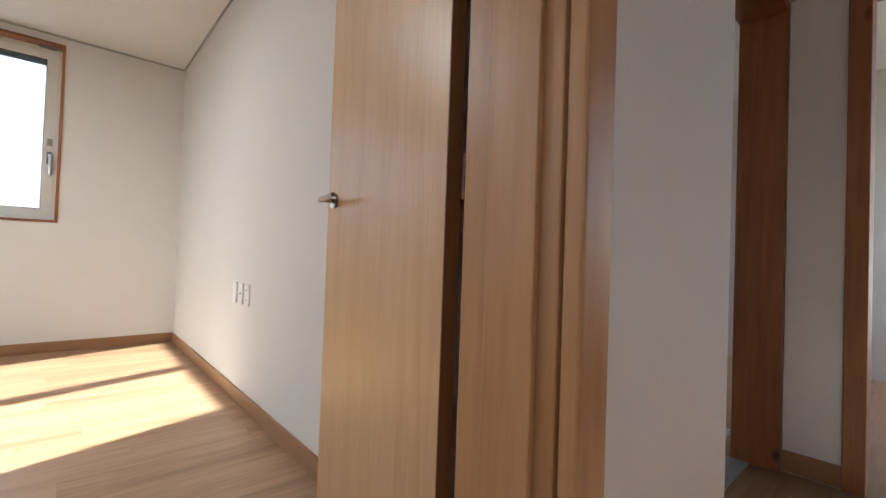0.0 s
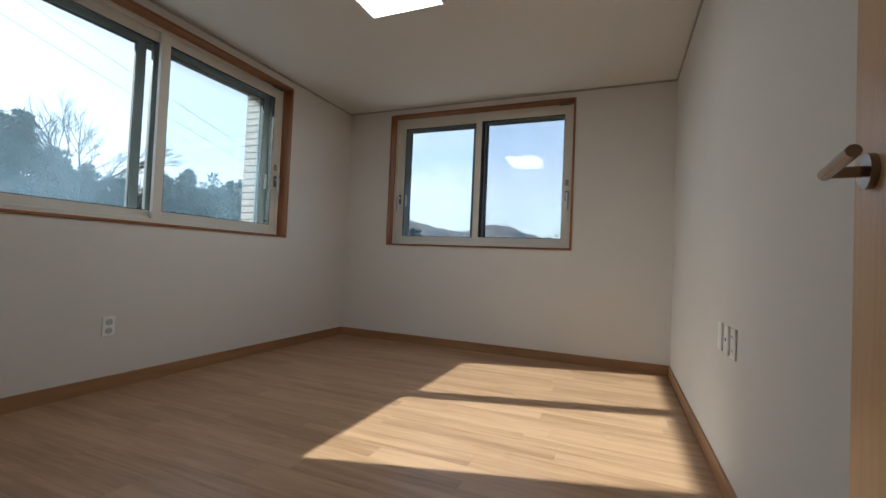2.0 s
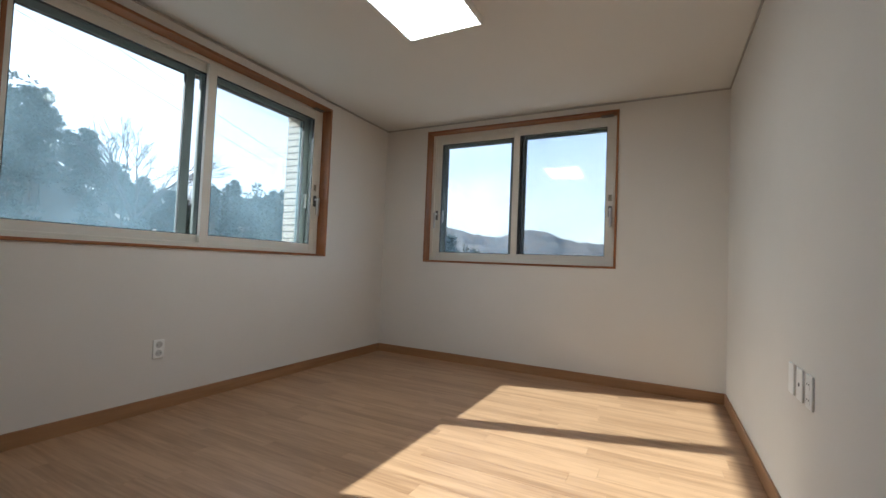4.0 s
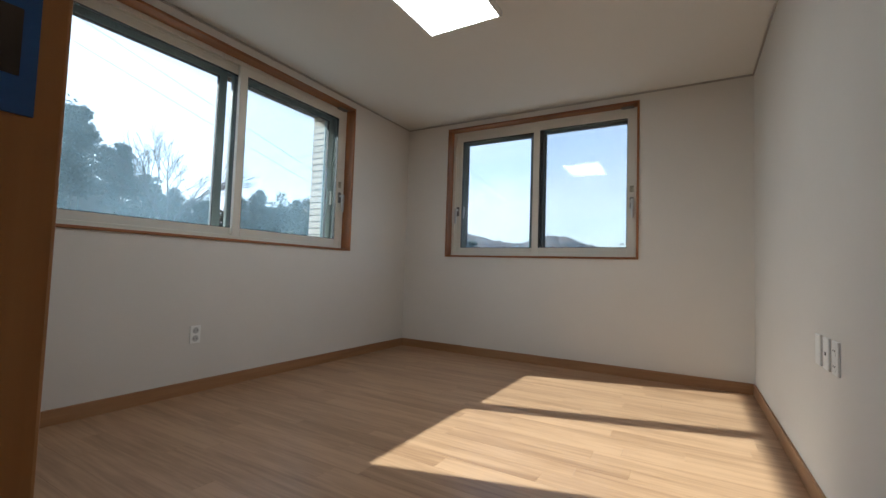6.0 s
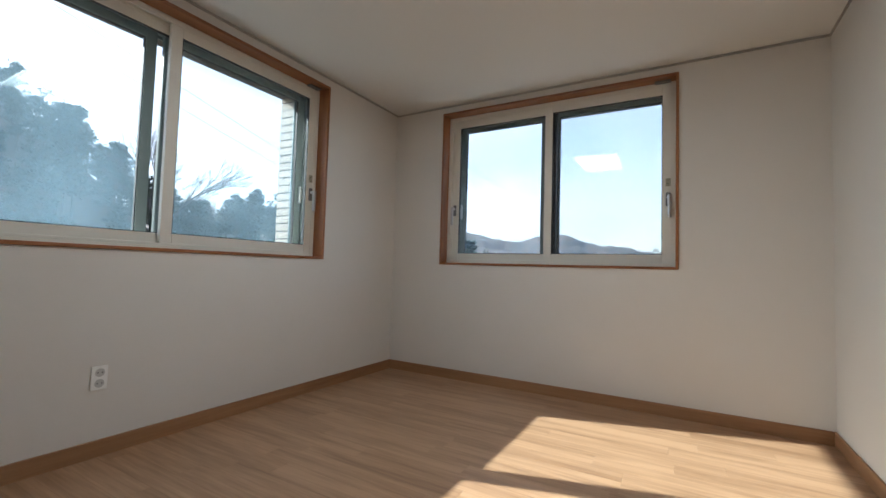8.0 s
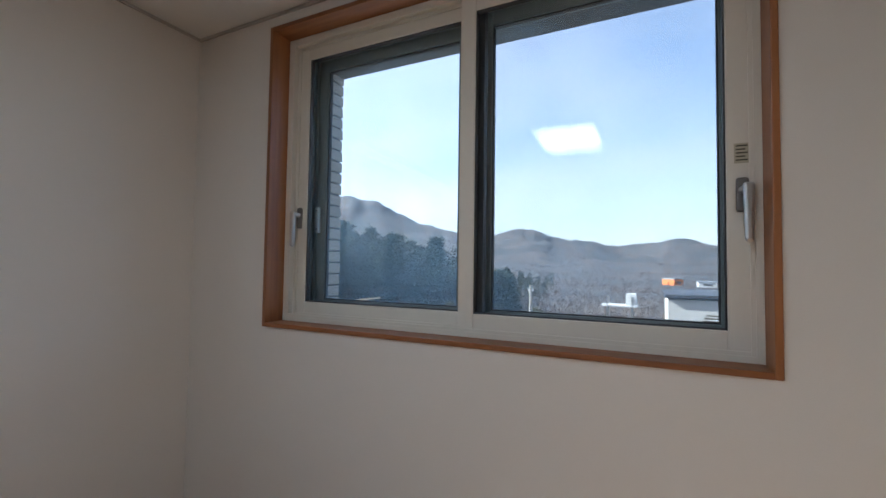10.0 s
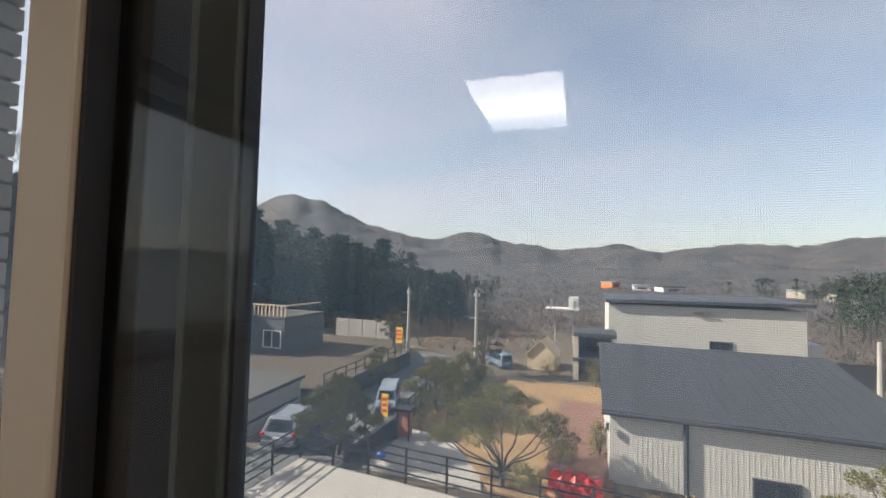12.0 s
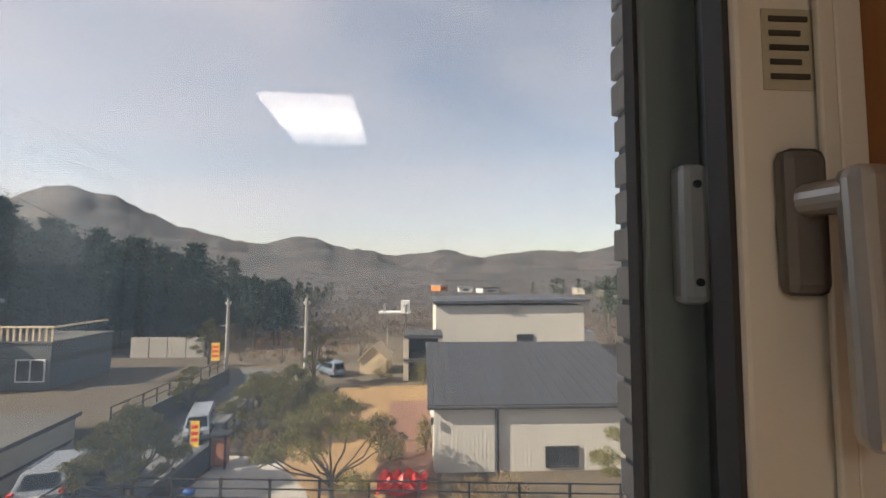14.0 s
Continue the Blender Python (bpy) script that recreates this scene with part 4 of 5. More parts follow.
put_pine("garden_pine", 19, -12.6, 30.5, 3.2, 2.0, 10, "layered pine on the field's edge", -4.65)
put_pine("garden_pine", 22, 12.8, 17.2, 3.6, 4.6, 22, "broad green pine beside the white house")
put_pine("garden_pine", 24, 15.4, 20.0, 2.6, 3.6, 16, "broad green pine beside the grey house")


def shrub(seed, x, y, r, h, mat, label, z=G, n=90):
    rnd = random.Random(seed)
    t, c = bmesh.new(), bmesh.new()
    for _ in range(9):
        a, b = rnd.uniform(0, 6.28), rnd.uniform(0.2, 0.9) * r
        add_limb(t, [Vector((0, 0, 0)), Vector((math.cos(a) * b * 0.5, math.sin(a) * b * 0.5, h * 0.5)), Vector((math.cos(a) * b, math.sin(a) * b, h * rnd.uniform(0.6, 1)))], 0.02, 0.006, 4)
    for _ in range(n):
        a, b = rnd.uniform(0, 6.28), r * math.sqrt(rnd.random())
        add_tuft(c, (math.cos(a) * b, math.sin(a) * b, h * rnd.uniform(0.15, 1.0) * (1.1 - 0.55 * (b / r) ** 2)), 0.20, 12, rnd, 1.0, 0.08)
    return plant("shrub", t, c, M_BARK, mat, pose(x, y, z), label, "shrub")


for i, (x, y, r, h, mat, lab, z) in enumerate((
        (1.0, 16.3, 0.55, 0.9, M_NEEDLE, "dark clipped shrub on the deck's edge", G + 0.08), (2.35, 17.2, 0.4, 1.3, M_NEEDLE, "dark upright shrub by the house wall", G + 0.08),
        (4.6, 12.9, 0.8, 1.1, M_SHRUB, "sparse pale shrub against the house wall", G), (3.7, 13.1, 0.6, 0.8, M_SHRUB, "sparse pale shrub behind the fence", G),
        (-0.5, 29.3, 0.7, 1.1, M_NEEDLE, "green shrub beside the small shed", G), (2.3, 27.6, 0.8, 1.8, M_NEEDLE, "green shrub before the dark building", G),
        (-4.3, 24.8, 1.1, 1.1, M_NEEDLE, "green shrub on the bank", G + 0.15), (-5.9, 23.6, 1.2, 1.3, M_NEEDLE, "green shrub on the bank", G + 0.15),
        (-3.6, 21.0, 0.9, 0.8, M_SHRUB, "dry shrub on the bank", G + 0.15), (-4.6, 25.9, 1.0, 1.0, M_NEEDLE, "green shrub on the bank", G + 0.15),
        (-5.2, 18.3, 0.8, 0.8, M_NEEDLE, "clipped green shrub on the bank", G + 0.15), (-4.2, 17.6, 0.7, 0.7, M_SHRUB, "dry shrub on the bank", G + 0.15),
        (-6.3, 25.6, 1.1, 1.2, M_NEEDLE, "green shrub at the lane's edge", G + 0.15), (-3.4, 23.0, 0.8, 0.9, M_NEEDLE, "low green shrub on the bank", G + 0.15),
        (-5.6, 21.6, 1.0, 0.9, M_NEEDLE, "green shrub on the bank", G + 0.15), (-1.2, 20.3, 0.6, 0.8, M_SHRUB, "dry shrub on the lawn", G), (-2.6, 19.0, 0.7, 0.9, M_SHRUB, "dry shrub at the lawn's edge", G),
        (13.5, 19.5, 1.4, 1.4, M_SHRUB, "dry brown shrub by the grey house", G), (11.9, 15.0, 1.2, 1.6, M_NEEDLE, "green shrub beside the white house", G),
        (-14.8, 13.9, 1.0, 1.2, M_RUST, "russet winter shrub beside the flat roof", -3.9),
        (-9.0, 35, 2.5, 2.6, M_RUST, "russet thicket beyond the lane", G), (-6.0, 36, 2.6, 2.4, M_RUST, "russet thicket beyond the lane", G),
        (-3.2, 38, 2.4, 2.3, M_SHRUB, "dry thicket beyond the lane", G), (-12.6, 36, 2.6, 2.8, M_SHRUB, "dry thicket beyond the lane", G))):
    shrub(40 + i, x, y, r, h, mat, lab, z, n=90 if r < 2 else 200)
# weeds on the bank in front of the grey house
bm = bmesh.new()
rnd = random.Random(77)
for _ in range(1500):
    x, y = rnd.uniform(-25, -9.5), rnd.uniform(7, 17)
    if (x > -11.8 and y > 11.5) or (x > -16.6 and y > 12.4):
        continue
    add_tuft(bm, (x, y, G + 1.55 + 0.35 * math.sin(x * 1.7) * math.sin(y * 1.3)), 0.34, 6, rnd, 0.7)
tagged(part("brush", bm, M_SHRUB, None), "pale dry brush covering the bank", "brush", kind="stuff")
slab("bank", [(-26, 6.5), (-10.6, 6.5), (-12.2, 12.4), (-16.8, 13.6), (-16.8, 17.7), (-26, 17.7)], G - 0.2, G + 1.5, M_FIELD, "raised bank with dry brush", "bank")
# the lower edge of the pine wood
for i in range(125):
    a = random.uniform(-51, -15)
    r = random.uniform(44, 84)
    x, y = math.sin(radians(a)) * r, math.cos(radians(a)) * r
    el = 8.0 * smooth((-22 - a) / 30) - 0.6
    top = 1.5 + r * math.tan(radians(el * random.uniform(0.75, 1.0)))
    k = min(1.05, max(0.42, (top - land(x, y)) / 9.8))
    m = pose(x, y, land(x, y) - 0.1, 0, 0, random.uniform(0, 360)) @ Matrix.Scale(k, 4)
    o = copy_thing(first[i % 5], m)
    o.scale = m.to_scale()
# winter scrub over the valley floor and the far slopes
bm = bmesh.new()
rnd = random.Random(99)
for _ in range(26000):
    a, r = radians(rnd.uniform(-60, 48)), 48 * math.exp(rnd.uniform(0.0, 3.04))
    x, y = math.sin(a) * r, math.cos(a) * r
    k = rnd.uniform(0.5, 1.1) * (0.8 + r / 330)
    add_tuft(bm, (x, y, land(x, y) + k * 0.25), k * 1.0, 10, rnd, 1.6, 0.045)
tagged(part("winter_scrub", bm, M_SCRUB, None), "bare brown winter scrub over the valley", "scrub", kind="stuff")
# pine woods that fill the slope and stand across the valley
bm = bmesh.new()
for a0, a1, r0, r1, n, k0, k1 in ((-100, -22, 60, 125, 150, 0.75, 1.0), (25, 43, 60, 110, 70, 0.55, 0.85), (15, 33, 120, 170, 26, 0.5, 0.75), (-24, -10, 70, 140, 26, 0.4, 0.6)):
    for _ in range(n):
        a, r, k = radians(rnd.uniform(a0, a1)), rnd.uniform(r0, r1), rnd.uniform(k0, k1)
        x, y = math.sin(a) * r, math.cos(a) * r
        z = land(x, y)
        add_tube(bm, (x, y, z - 0.2), (x, y, z + 7 * k), 0.15 * k, 0.05, 5, caps=False)
        for j in range(24):
            h = rnd.uniform(0.3, 1.0)
            q, b = rnd.uniform(0, 6.28), (1.08 - h) * 3.2 * k * rnd.uniform(0.2, 1.0)
            add_tuft(bm, (x + math.cos(q) * b, y + math.sin(q) * b, z + 9.5 * k * h), 1.0 * k, 12, rnd, 0.5)
tagged(part("pine_wood", bm, M_WOODS, None), "dark pine wood across the slopes", "wood", kind="stuff")


# ---- buildings ----
def house_window(parent, lo, hi, axis, mat_frame=None, split=True):
    """A window with frame and panes on a wall; axis 1: the wall faces south, 0: it faces west."""
    mat_frame = mat_frame or M_WHITE
    (x0, z0), (x1, z1), d = lo, hi, axis[1]
    f = 0.06
    if axis[0] == 1:
        bars = frame_bars(x0, x1, z0, z1, d - 0.05, d + 0.02, f)
        if split:
            bars.append(("mid", ((x0 + x1) / 2 - 0.03, d - 0.045, z0 + f), ((x0 + x1) / 2 + 0.03, d + 0.02, z1 - f)))
        w = part("window", boxes(*[(a, b) for _, a, b in bars]), mat_frame, parent)
        part("pane", boxes(((x0 + f, d - 0.02, z0 + f), (x1 - f, d - 0.01, z1 - f))), M_DARKGLASS, w)
    return w


h1 = thing("white_house", "white ribbed steel house with a dark grey metal roof", "house")
bm = boxes(((2.62, 15.5, G), (10.95, 27.6, -3.17)))
for i in range(56):
    x = 2.70 + i * 0.148
    add_box(bm, (x, 15.494, G), (x + 0.035, 15.5, -3.18))
part("wall", bm, M_SIDING, h1)
bm = bmesh.new()
for pts in (((2.38, 15.32, -3.10), (11.30, 15.32, -3.10), (11.30, 22.0, -1.86), (2.38, 22.0, -1.86)), ((2.38, 22.0, -1.86), (11.30, 22.0, -1.86), (11.30, 28.4, -3.0), (2.38, 28.4, -3.0))):
    lo = [bm.verts.new((x, y, z - 0.10)) for x, y, z in pts]
    hi = [bm.verts.new((x, y, z)) for x, y, z in pts]
    bm.faces.new(hi)
    bm.faces.new(lo[::-1])
    for i in range(4):
        bm.faces.new((lo[i], lo[(i + 1) % 4], hi[(i + 1) % 4], hi[i]))
bmesh.ops.recalc_face_normals(bm, faces=bm.faces)
roof1 = part("roof", bm, M_ROOF, h1, "dark grey standing-seam metal roof")
seam = mesh_of("seam", boxes(((-0.010, -3.39, 0), (0.010, 3.39, 0.018))), M_ROOF)
for i in range(20):
    o = new("seam", seam)
    o.parent = roof1
    o.matrix_world = pose(2.55 + i * 0.455, 18.66, -2.478, math.degrees(math.atan2(1.24, 6.68)), 0, 0)
part("fascia", boxes(((2.36, 15.29, -3.24), (11.32, 15.35, -3.06)), bevel=0.01), M_TRIM, h1)
part("gutter", boxes(((2.36, 15.19, -3.20), (11.32, 15.29, -3.10)), bevel=0.02), M_TRIM, h1)
for x in (4.88, 10.2):
    bm = bmesh.new()
    add_tube(bm, (x, 15.42, -3.15), (x, 15.42, G), 0.075, seg=10)
    add_tube(bm, (x, 15.42, -3.3), (x, 15.25, -3.12), 0.06, seg=8)
    part("downpipe", bm, M_TRIM, h1)
w = house_window(h1, (6.66, -5.36), (7.88, -4.62), (1, 15.48), M_TRIM)
part("wall_lamp", boxes(((2.50, 15.30, -3.75), (2.60, 15.40, -3.50)), bevel=0.02), M_TRIM, h1)

h2 = thing("white_house", "white boxy house with a dark flat roof edge behind its neighbour", "house")
bm = boxes(((3.26, 33, G), (14.95, 41, -0.74)))
for i in range(78):
    x = 3.30 + i * 0.149
    add_box(bm, (x, 32.990, G), (x + 0.04, 33.0, -0.8))
part("wall", bm, M_SIDING, h2)
bm = bmesh.new()
add_box(bm, (3.05, 32.6, -0.14), (15.3, 41.4, 0.10), 0.02, Matrix.Translation((0, 0, -0.55)) @ Matrix.Rotation(radians(-0.9), 4, 'Y'))
part("roof", bm, M_TRIM, h2, "dark flat roof slab")
house_window(h2, (9.56, -3.5), (10.9, -2.95), (1, 32.97), M_TRIM, False)
for x in (8.7, 9.1, 9.5):
    part("spotlight", add_tube(bmesh.new(), (x, 32.95, -1.05), (x, 32.75, -1.12), 0.07, 0.10, 10), M_STEEL, h2)
part("side_wing", boxes(((14.95, 34, G), (16.2, 38, -2.9)), bevel=0.02), M_WHITE, h2)

h3 = thing("grey_house", "slate-grey house with a pale pitched metal roof", "house")
u = Vector((-1, 0, 0))
v = Vector((0.15, 1, 0)).normalized()
C = Vector((-23.6, 22.0, 0))
L, D = 9.0, 4.2


def prism(corners, z0, zt):
    bm = bmesh.new()
    lo = [bm.verts.new((p.x, p.y, z0)) for p in corners]
    hi = [bm.verts.new((p.x, p.y, z)) for p, z in zip(corners, zt)]
    bm.faces.new(hi)
    bm.faces.new(lo[::-1])
    for i in range(len(corners)):
        j = (i + 1) % len(corners)
        bm.faces.new((lo[i], lo[j], hi[j], hi[i]))
    bmesh.ops.recalc_face_normals(bm, faces=bm.faces)
    return bm


part("wall", prism([C, C + v * D, C + v * D + u * L, C + u * L], G, [-0.1, -0.1, 1.7, 1.7]), M_GREYHOUSE, h3)
e = 0.35
cs = [C - u * e - v * e, C - u * e + v * (D + e), C + u * L + v * (D + e), C + u * L - v * e]
bm = bmesh.new()
zl = [-0.12, -0.12, 1.72, 1.72]
lo = [bm.verts.new((p.x, p.y, z)) for p, z in zip(cs, zl)]
hi = [bm.verts.new((p.x, p.y, z + 0.16)) for p, z in zip(cs, zl)]
bm.faces.new(hi)
bm.faces.new(lo[::-1])
for i in range(4):
    bm.faces.new((lo[i], lo[(i + 1) % 4], hi[(i + 1) % 4], hi[i]))
bmesh.ops.recalc_face_normals(bm, faces=bm.faces)
roof3 = part("roof", bm, M_ROOF_PALE, h3, "pale ribbed metal roof")
for i in range(11):
    k = (i + 0.5) / 11
    a, b = cs[0].lerp(cs[1], k), cs[3].lerp(cs[2], k)
    bm = bmesh.new()
    add_tube(bm, (a.x, a.y, 0.06), (b.x, b.y, 1.90), 0.03, seg=5)
    part("rib", bm, M_ROOF_PALE, roof3)
part("corner_trim", add_tube(bmesh.new(), (C.x, C.y, G), (C.x, C.y, -0.1), 0.07, seg=8), M_TRIM, h3)
mw = Matrix.Translation(C) @ Matrix(((u.x, -v.x, 0, 0), (u.y, -v.y, 0, 0), (0, 0, 1, 0), (0, 0, 0, 1)))
for s0, s1, z0, z1 in ((1.2, 2.8, -2.0, -0.55), (5.0, 5.7, -1.4, -0.75)):
    bm = bmesh.new()
    for _, a, b in frame_bars(s0, s1, z0, z1, -0.02, 0.06, 0.07):
        add_box(bm, a, b, 0, mw)
    add_box(bm, ((s0 + s1) / 2 - 0.04, -0.02, z0), ((s0 + s1) / 2 + 0.04, 0.05, z1), 0, mw)
    w = part("window", bm, M_WHITE, h3, "white framed window")
    bm = bmesh.new()
    add_box(bm, (s0 + 0.07, 0.0, z0 + 0.07), (s1 - 0.07, 0.02, z1 - 0.07), 0, mw)
    part("pane", bm, M_DARKGLASS, w)
part("annex", boxes(((-21.9, 24.0, G), (-17.7, 28.5, -2.15)), bevel=0.02), M_GREYHOUSE, h3)
part("parapet", boxes(((-21.95, 23.95, -2.2), (-17.65, 28.55, -2.05)), bevel=0.02), M_CONC_DARK, h3)
for i in range(9):
    x = -20.4 + i * 0.33
    part("baluster", boxes(((x - 0.05, 24.05, -2.05), (x + 0.05, 24.1, -1.35))), M_PLANKS, h3)
part("handrail", boxes(((-20.5, 24.0, -1.35), (-17.65, 24.14, -1.25)), bevel=0.01), M_PLANKS, h3)
part("handrail", boxes(((-17.79, 24.14, -1.35), (-17.65, 28.0, -1.25)), bevel=0.01), M_PLANKS, h3)
house_window(h3, (-19.45, -4.2), (-17.95, -3.0), (1, 23.98))
part("door", boxes(((-21.5, 23.94, G), (-20.6, 24.0, -3.3)), bevel=0.01), M_TRIM, h3)

fr = thing("flat_roof_shed", "low concrete outbuilding, its stained flat roof darkened for shade", "shed")
mr_ = pose(-11.5, 17.75, 0, 0, 0, 6)
bm = bmesh.new()
add_box(bm, (-4.2, -4.3, G), (0, 0, -4.07), 0, mr_)
part("wall", bm, M_STONE, fr)
bm = bmesh.new()
add_box(bm, (-4.35, -4.45, -4.07), (0.15, 0.15, -3.90), 0.02, mr_)
part("roof", bm, M_CONC_DARK, fr, "stained flat concrete roof, darkened for shade")
bm = bmesh.new()
add_box(bm, (0.0, -4.0, -5.0), (0.02, -0.2, -4.88), 0, mr_)
part("band", bm, M_TRIM, fr)

lw_ = thing("low_wall", "low grey concrete wall along the lane", "wall")
part("wall", boxes(((-10.45, 17.8, G), (-10.15, 28.2, -4.45)), bevel=0.02), M_CONC_DARK, lw_)
for i in range(11):
    y = 17.95 + i * 1.0
    part("post", boxes(((-10.33, y - 0.025, -4.45), (-10.28, y + 0.025, -3.75))), M_IRON, lw_)
for z in (-3.78, -4.10):
    part("rail", boxes(((-10.325, 17.95, z - 0.02), (-10.285, 27.95, z + 0.02))), M_IRON, lw_)

ww = thing("white_wall", "white panelled garden wall behind the field", "wall")
# white panels in a greyer concrete colour, which puts their shade into it
for i in range(4):
    part("panel", boxes(((-19.6 + i * 1.35, 33.2, -4.7), (-18.3 + i * 1.35, 33.35, -3.15)), bevel=0.01), M_CONCRETE, ww)

sh = thing("timber_shed", "small pale timber shed with a pitched roof", "shed")
bm = prism([Vector((-2.25, 31.0, 0)), Vector((-0.35, 31.0, 0)), Vector((-0.1, 33.2, 0)), Vector((-2.0, 33.2, 0))], G, [-4.5] * 4)
part("wall", bm, M_PLANKS, sh)
bm = bmesh.new()
a_, b_, c_ = bm.verts.new((-2.25, 31.0, -4.5)), bm.verts.new((-0.35, 31.0, -4.5)), bm.verts.new((-1.3, 31.0, -3.55))
d_, e_, f_ = bm.verts.new((-2.0, 33.2, -4.5)), bm.verts.new((-0.1, 33.2, -4.5)), bm.verts.new((-1.05, 33.2, -3.55))
for f in ((a_, b_, c_), (e_, d_, f_), (a_, c_, f_, d_), (c_, b_, e_, f_)):
    bm.faces.new(f)
part("gable", bm, M_PLANKS, sh)
for s in (-1, 1):
    bm = bmesh.new()
    p = [(-1.3, 30.85, -3.5), (-1.3 + s * 1.1, 30.85, -4.58), (-1.05 + s * 1.1, 33.35, -4.58), (-1.05, 33.35, -3.5)]
    lo = [bm.verts.new(q) for q in p]
    hi = [bm.verts.new((q[0], q[1], q[2] + 0.06)) for q in p]
    bm.faces.new(hi)
    bm.faces.new(lo[::-1])
    for i in range(4):
        bm.faces.new((lo[i], lo[(i + 1) % 4], hi[(i + 1) % 4], hi[i]))
    part("roof", bm, M_PLANKS, sh)

db = thing("concrete_frame", "unfinished concrete frame building, dark inside", "building")
for x0, x1 in ((0.95, 1.30), (3.3, 3.6)):
    part("column", boxes(((x0, 29.0, G), (x1, 29.4, -2.5)), bevel=0.01), M_STONE, db)
for z in (-4.15, -2.55):
    part("floor_slab", boxes(((0.95, 28.95, z - 0.12), (3.6, 31.8, z + 0.12)), bevel=0.01), M_ROOF, db)
# back wall coloured near black in place of the shade inside
part("back_wall", boxes(((0.95, 31.6, G), (3.6, 31.8, -2.6))), M_TRIM, db)
part("side_wall", boxes(((0.95, 29.4, G), (1.05, 31.6, -2.6))), M_CONC_DARK, db)

sb = thing("stone_house", "cream stone-clad house with stepped battlemented parapets", "house")
part("wall", boxes(((16.95, 27.0, G), (19.5, 29, -2.95)), bevel=0.02), M_STONE, sb)
part("wall", boxes(((19.5, 27.2, G), (25.0, 29.5, -1.75)), bevel=0.02), M_STONE, sb)
part("wall", boxes(((22.4, 29.5, G), (26.5, 31.5, -0.95)), bevel=0.02), M_STONE, sb)
part("parapet", boxes(((22.2, 29.3, -0.95), (26.7, 31.7, -0.76)), bevel=0.02), M_STONE, sb, "cream coping slab on the top storey")
for x, y, z, hh in ((17.08, 27.05, -2.95, 0.5), (17.75, 27.05, -2.95, 0.3), (18.4, 27.05, -2.95, 0.3), (17.08, 28.7, -2.95, 0.45), (19.63, 27.25, -1.75, 0.5), (20.2, 27.25, -1.75, 0.5),
                    (19.63, 29.2, -1.75, 0.45), (20.9, 27.25, -1.75, 0.35), (21.6, 27.25, -1.75, 0.35)):
    pl = part("pillar", boxes(((x - 0.13, y - 0.1, z), (x + 0.13, y + 0.2, z + hh)), bevel=0.02), M_STONE, sb)
    part("cap", boxes(((x - 0.17, y - 0.14, z + hh), (x + 0.17, y + 0.24, z + hh + 0.07)), bevel=0.015), M_STONE, pl)
part("balcony_wall", boxes(((16.95, 26.9, -2.95), (19.4, 27.0, -2.72)), bevel=0.02), M_STONE, sb)
part("balcony_wall", boxes(((19.5, 27.1, -1.75), (22.4, 27.2, -1.55)), bevel=0.02), M_STONE, sb)
house_window(sb, (20.0, -3.3), (20.5, -2.2), (1, 27.18), M_TRIM)
house_window(sb, (21.8, -3.4), (22.6, -2.3), (1, 27.18), M_TRIM)
part("door", boxes(((18.4, 26.96, G), (19.0, 27.0, -3.75)), bevel=0.01), M_TRIM, sb)
for i in range(6):
    part("stair_step", boxes(((17.0 + i * 0.42, 26.2, G), (17.42 + i * 0.42, 26.85, -3.35 - i * 0.3)), bevel=0.01), M_STONE, sb)
yw = thing("garden_wall", "pale grey rendered garden wall below the stone house", "wall")
part("wall", boxes(((14.6, 24.6, G), (19.4, 24.8, -4.35)), bevel=0.02), M_CONCRETE, yw)
part("coping", boxes(((14.55, 24.55, -4.35), (19.45, 24.85, -4.27)), bevel=0.01), M_CONC_DARK, yw)

h4 = thing("grey_house", "grey clad house with solar panels on its roof", "house", pose(4.2, 1.0, 0))
part("wall", boxes(((14.9, 19.0, G), (22, 25, -3.45)), bevel=0.02), M_GREYHOUSE, h4)
bm = bmesh.new()
p = [(14.55, 18.6, -3.6), (22.4, 18.6, -3.6), (22.4, 23.2, -1.9), (14.55, 23.2, -1.9)]
lo = [bm.verts.new(q) for q in p]
hi = [bm.verts.new((q[0], q[1], q[2] + 0.14)) for q in p]
bm.faces.new(hi)
bm.faces.new(lo[::-1])
for i in range(4):
    bm.faces.new((lo[i], lo[(i + 1) % 4], hi[(i + 1) % 4], hi[i]))
part("roof", bm, M_ROOF, h4)
tilt = math.degrees(math.atan2(1.7, 4.6))
for i in range(5):
    for j in range(3):
        o = part("solar_panel", boxes(((0, 0, 0), (1.0, 1.25, 0.04)), bevel=0.006), M_SOLAR, h4)
        o.matrix_local = pose(16.2 + i * 1.05, 18.95 + j * 1.2, -3.6 + 0.22 + (0.35 + j * 1.2) * 1.7 / 4.6, tilt, 0, 0)
house_window(h4, (15.7, -4.3), (16.4, -3.5), (1, 18.98))
house_window(h4, (17.6, -4.5), (18.5, -3.6), (1, 18.98))

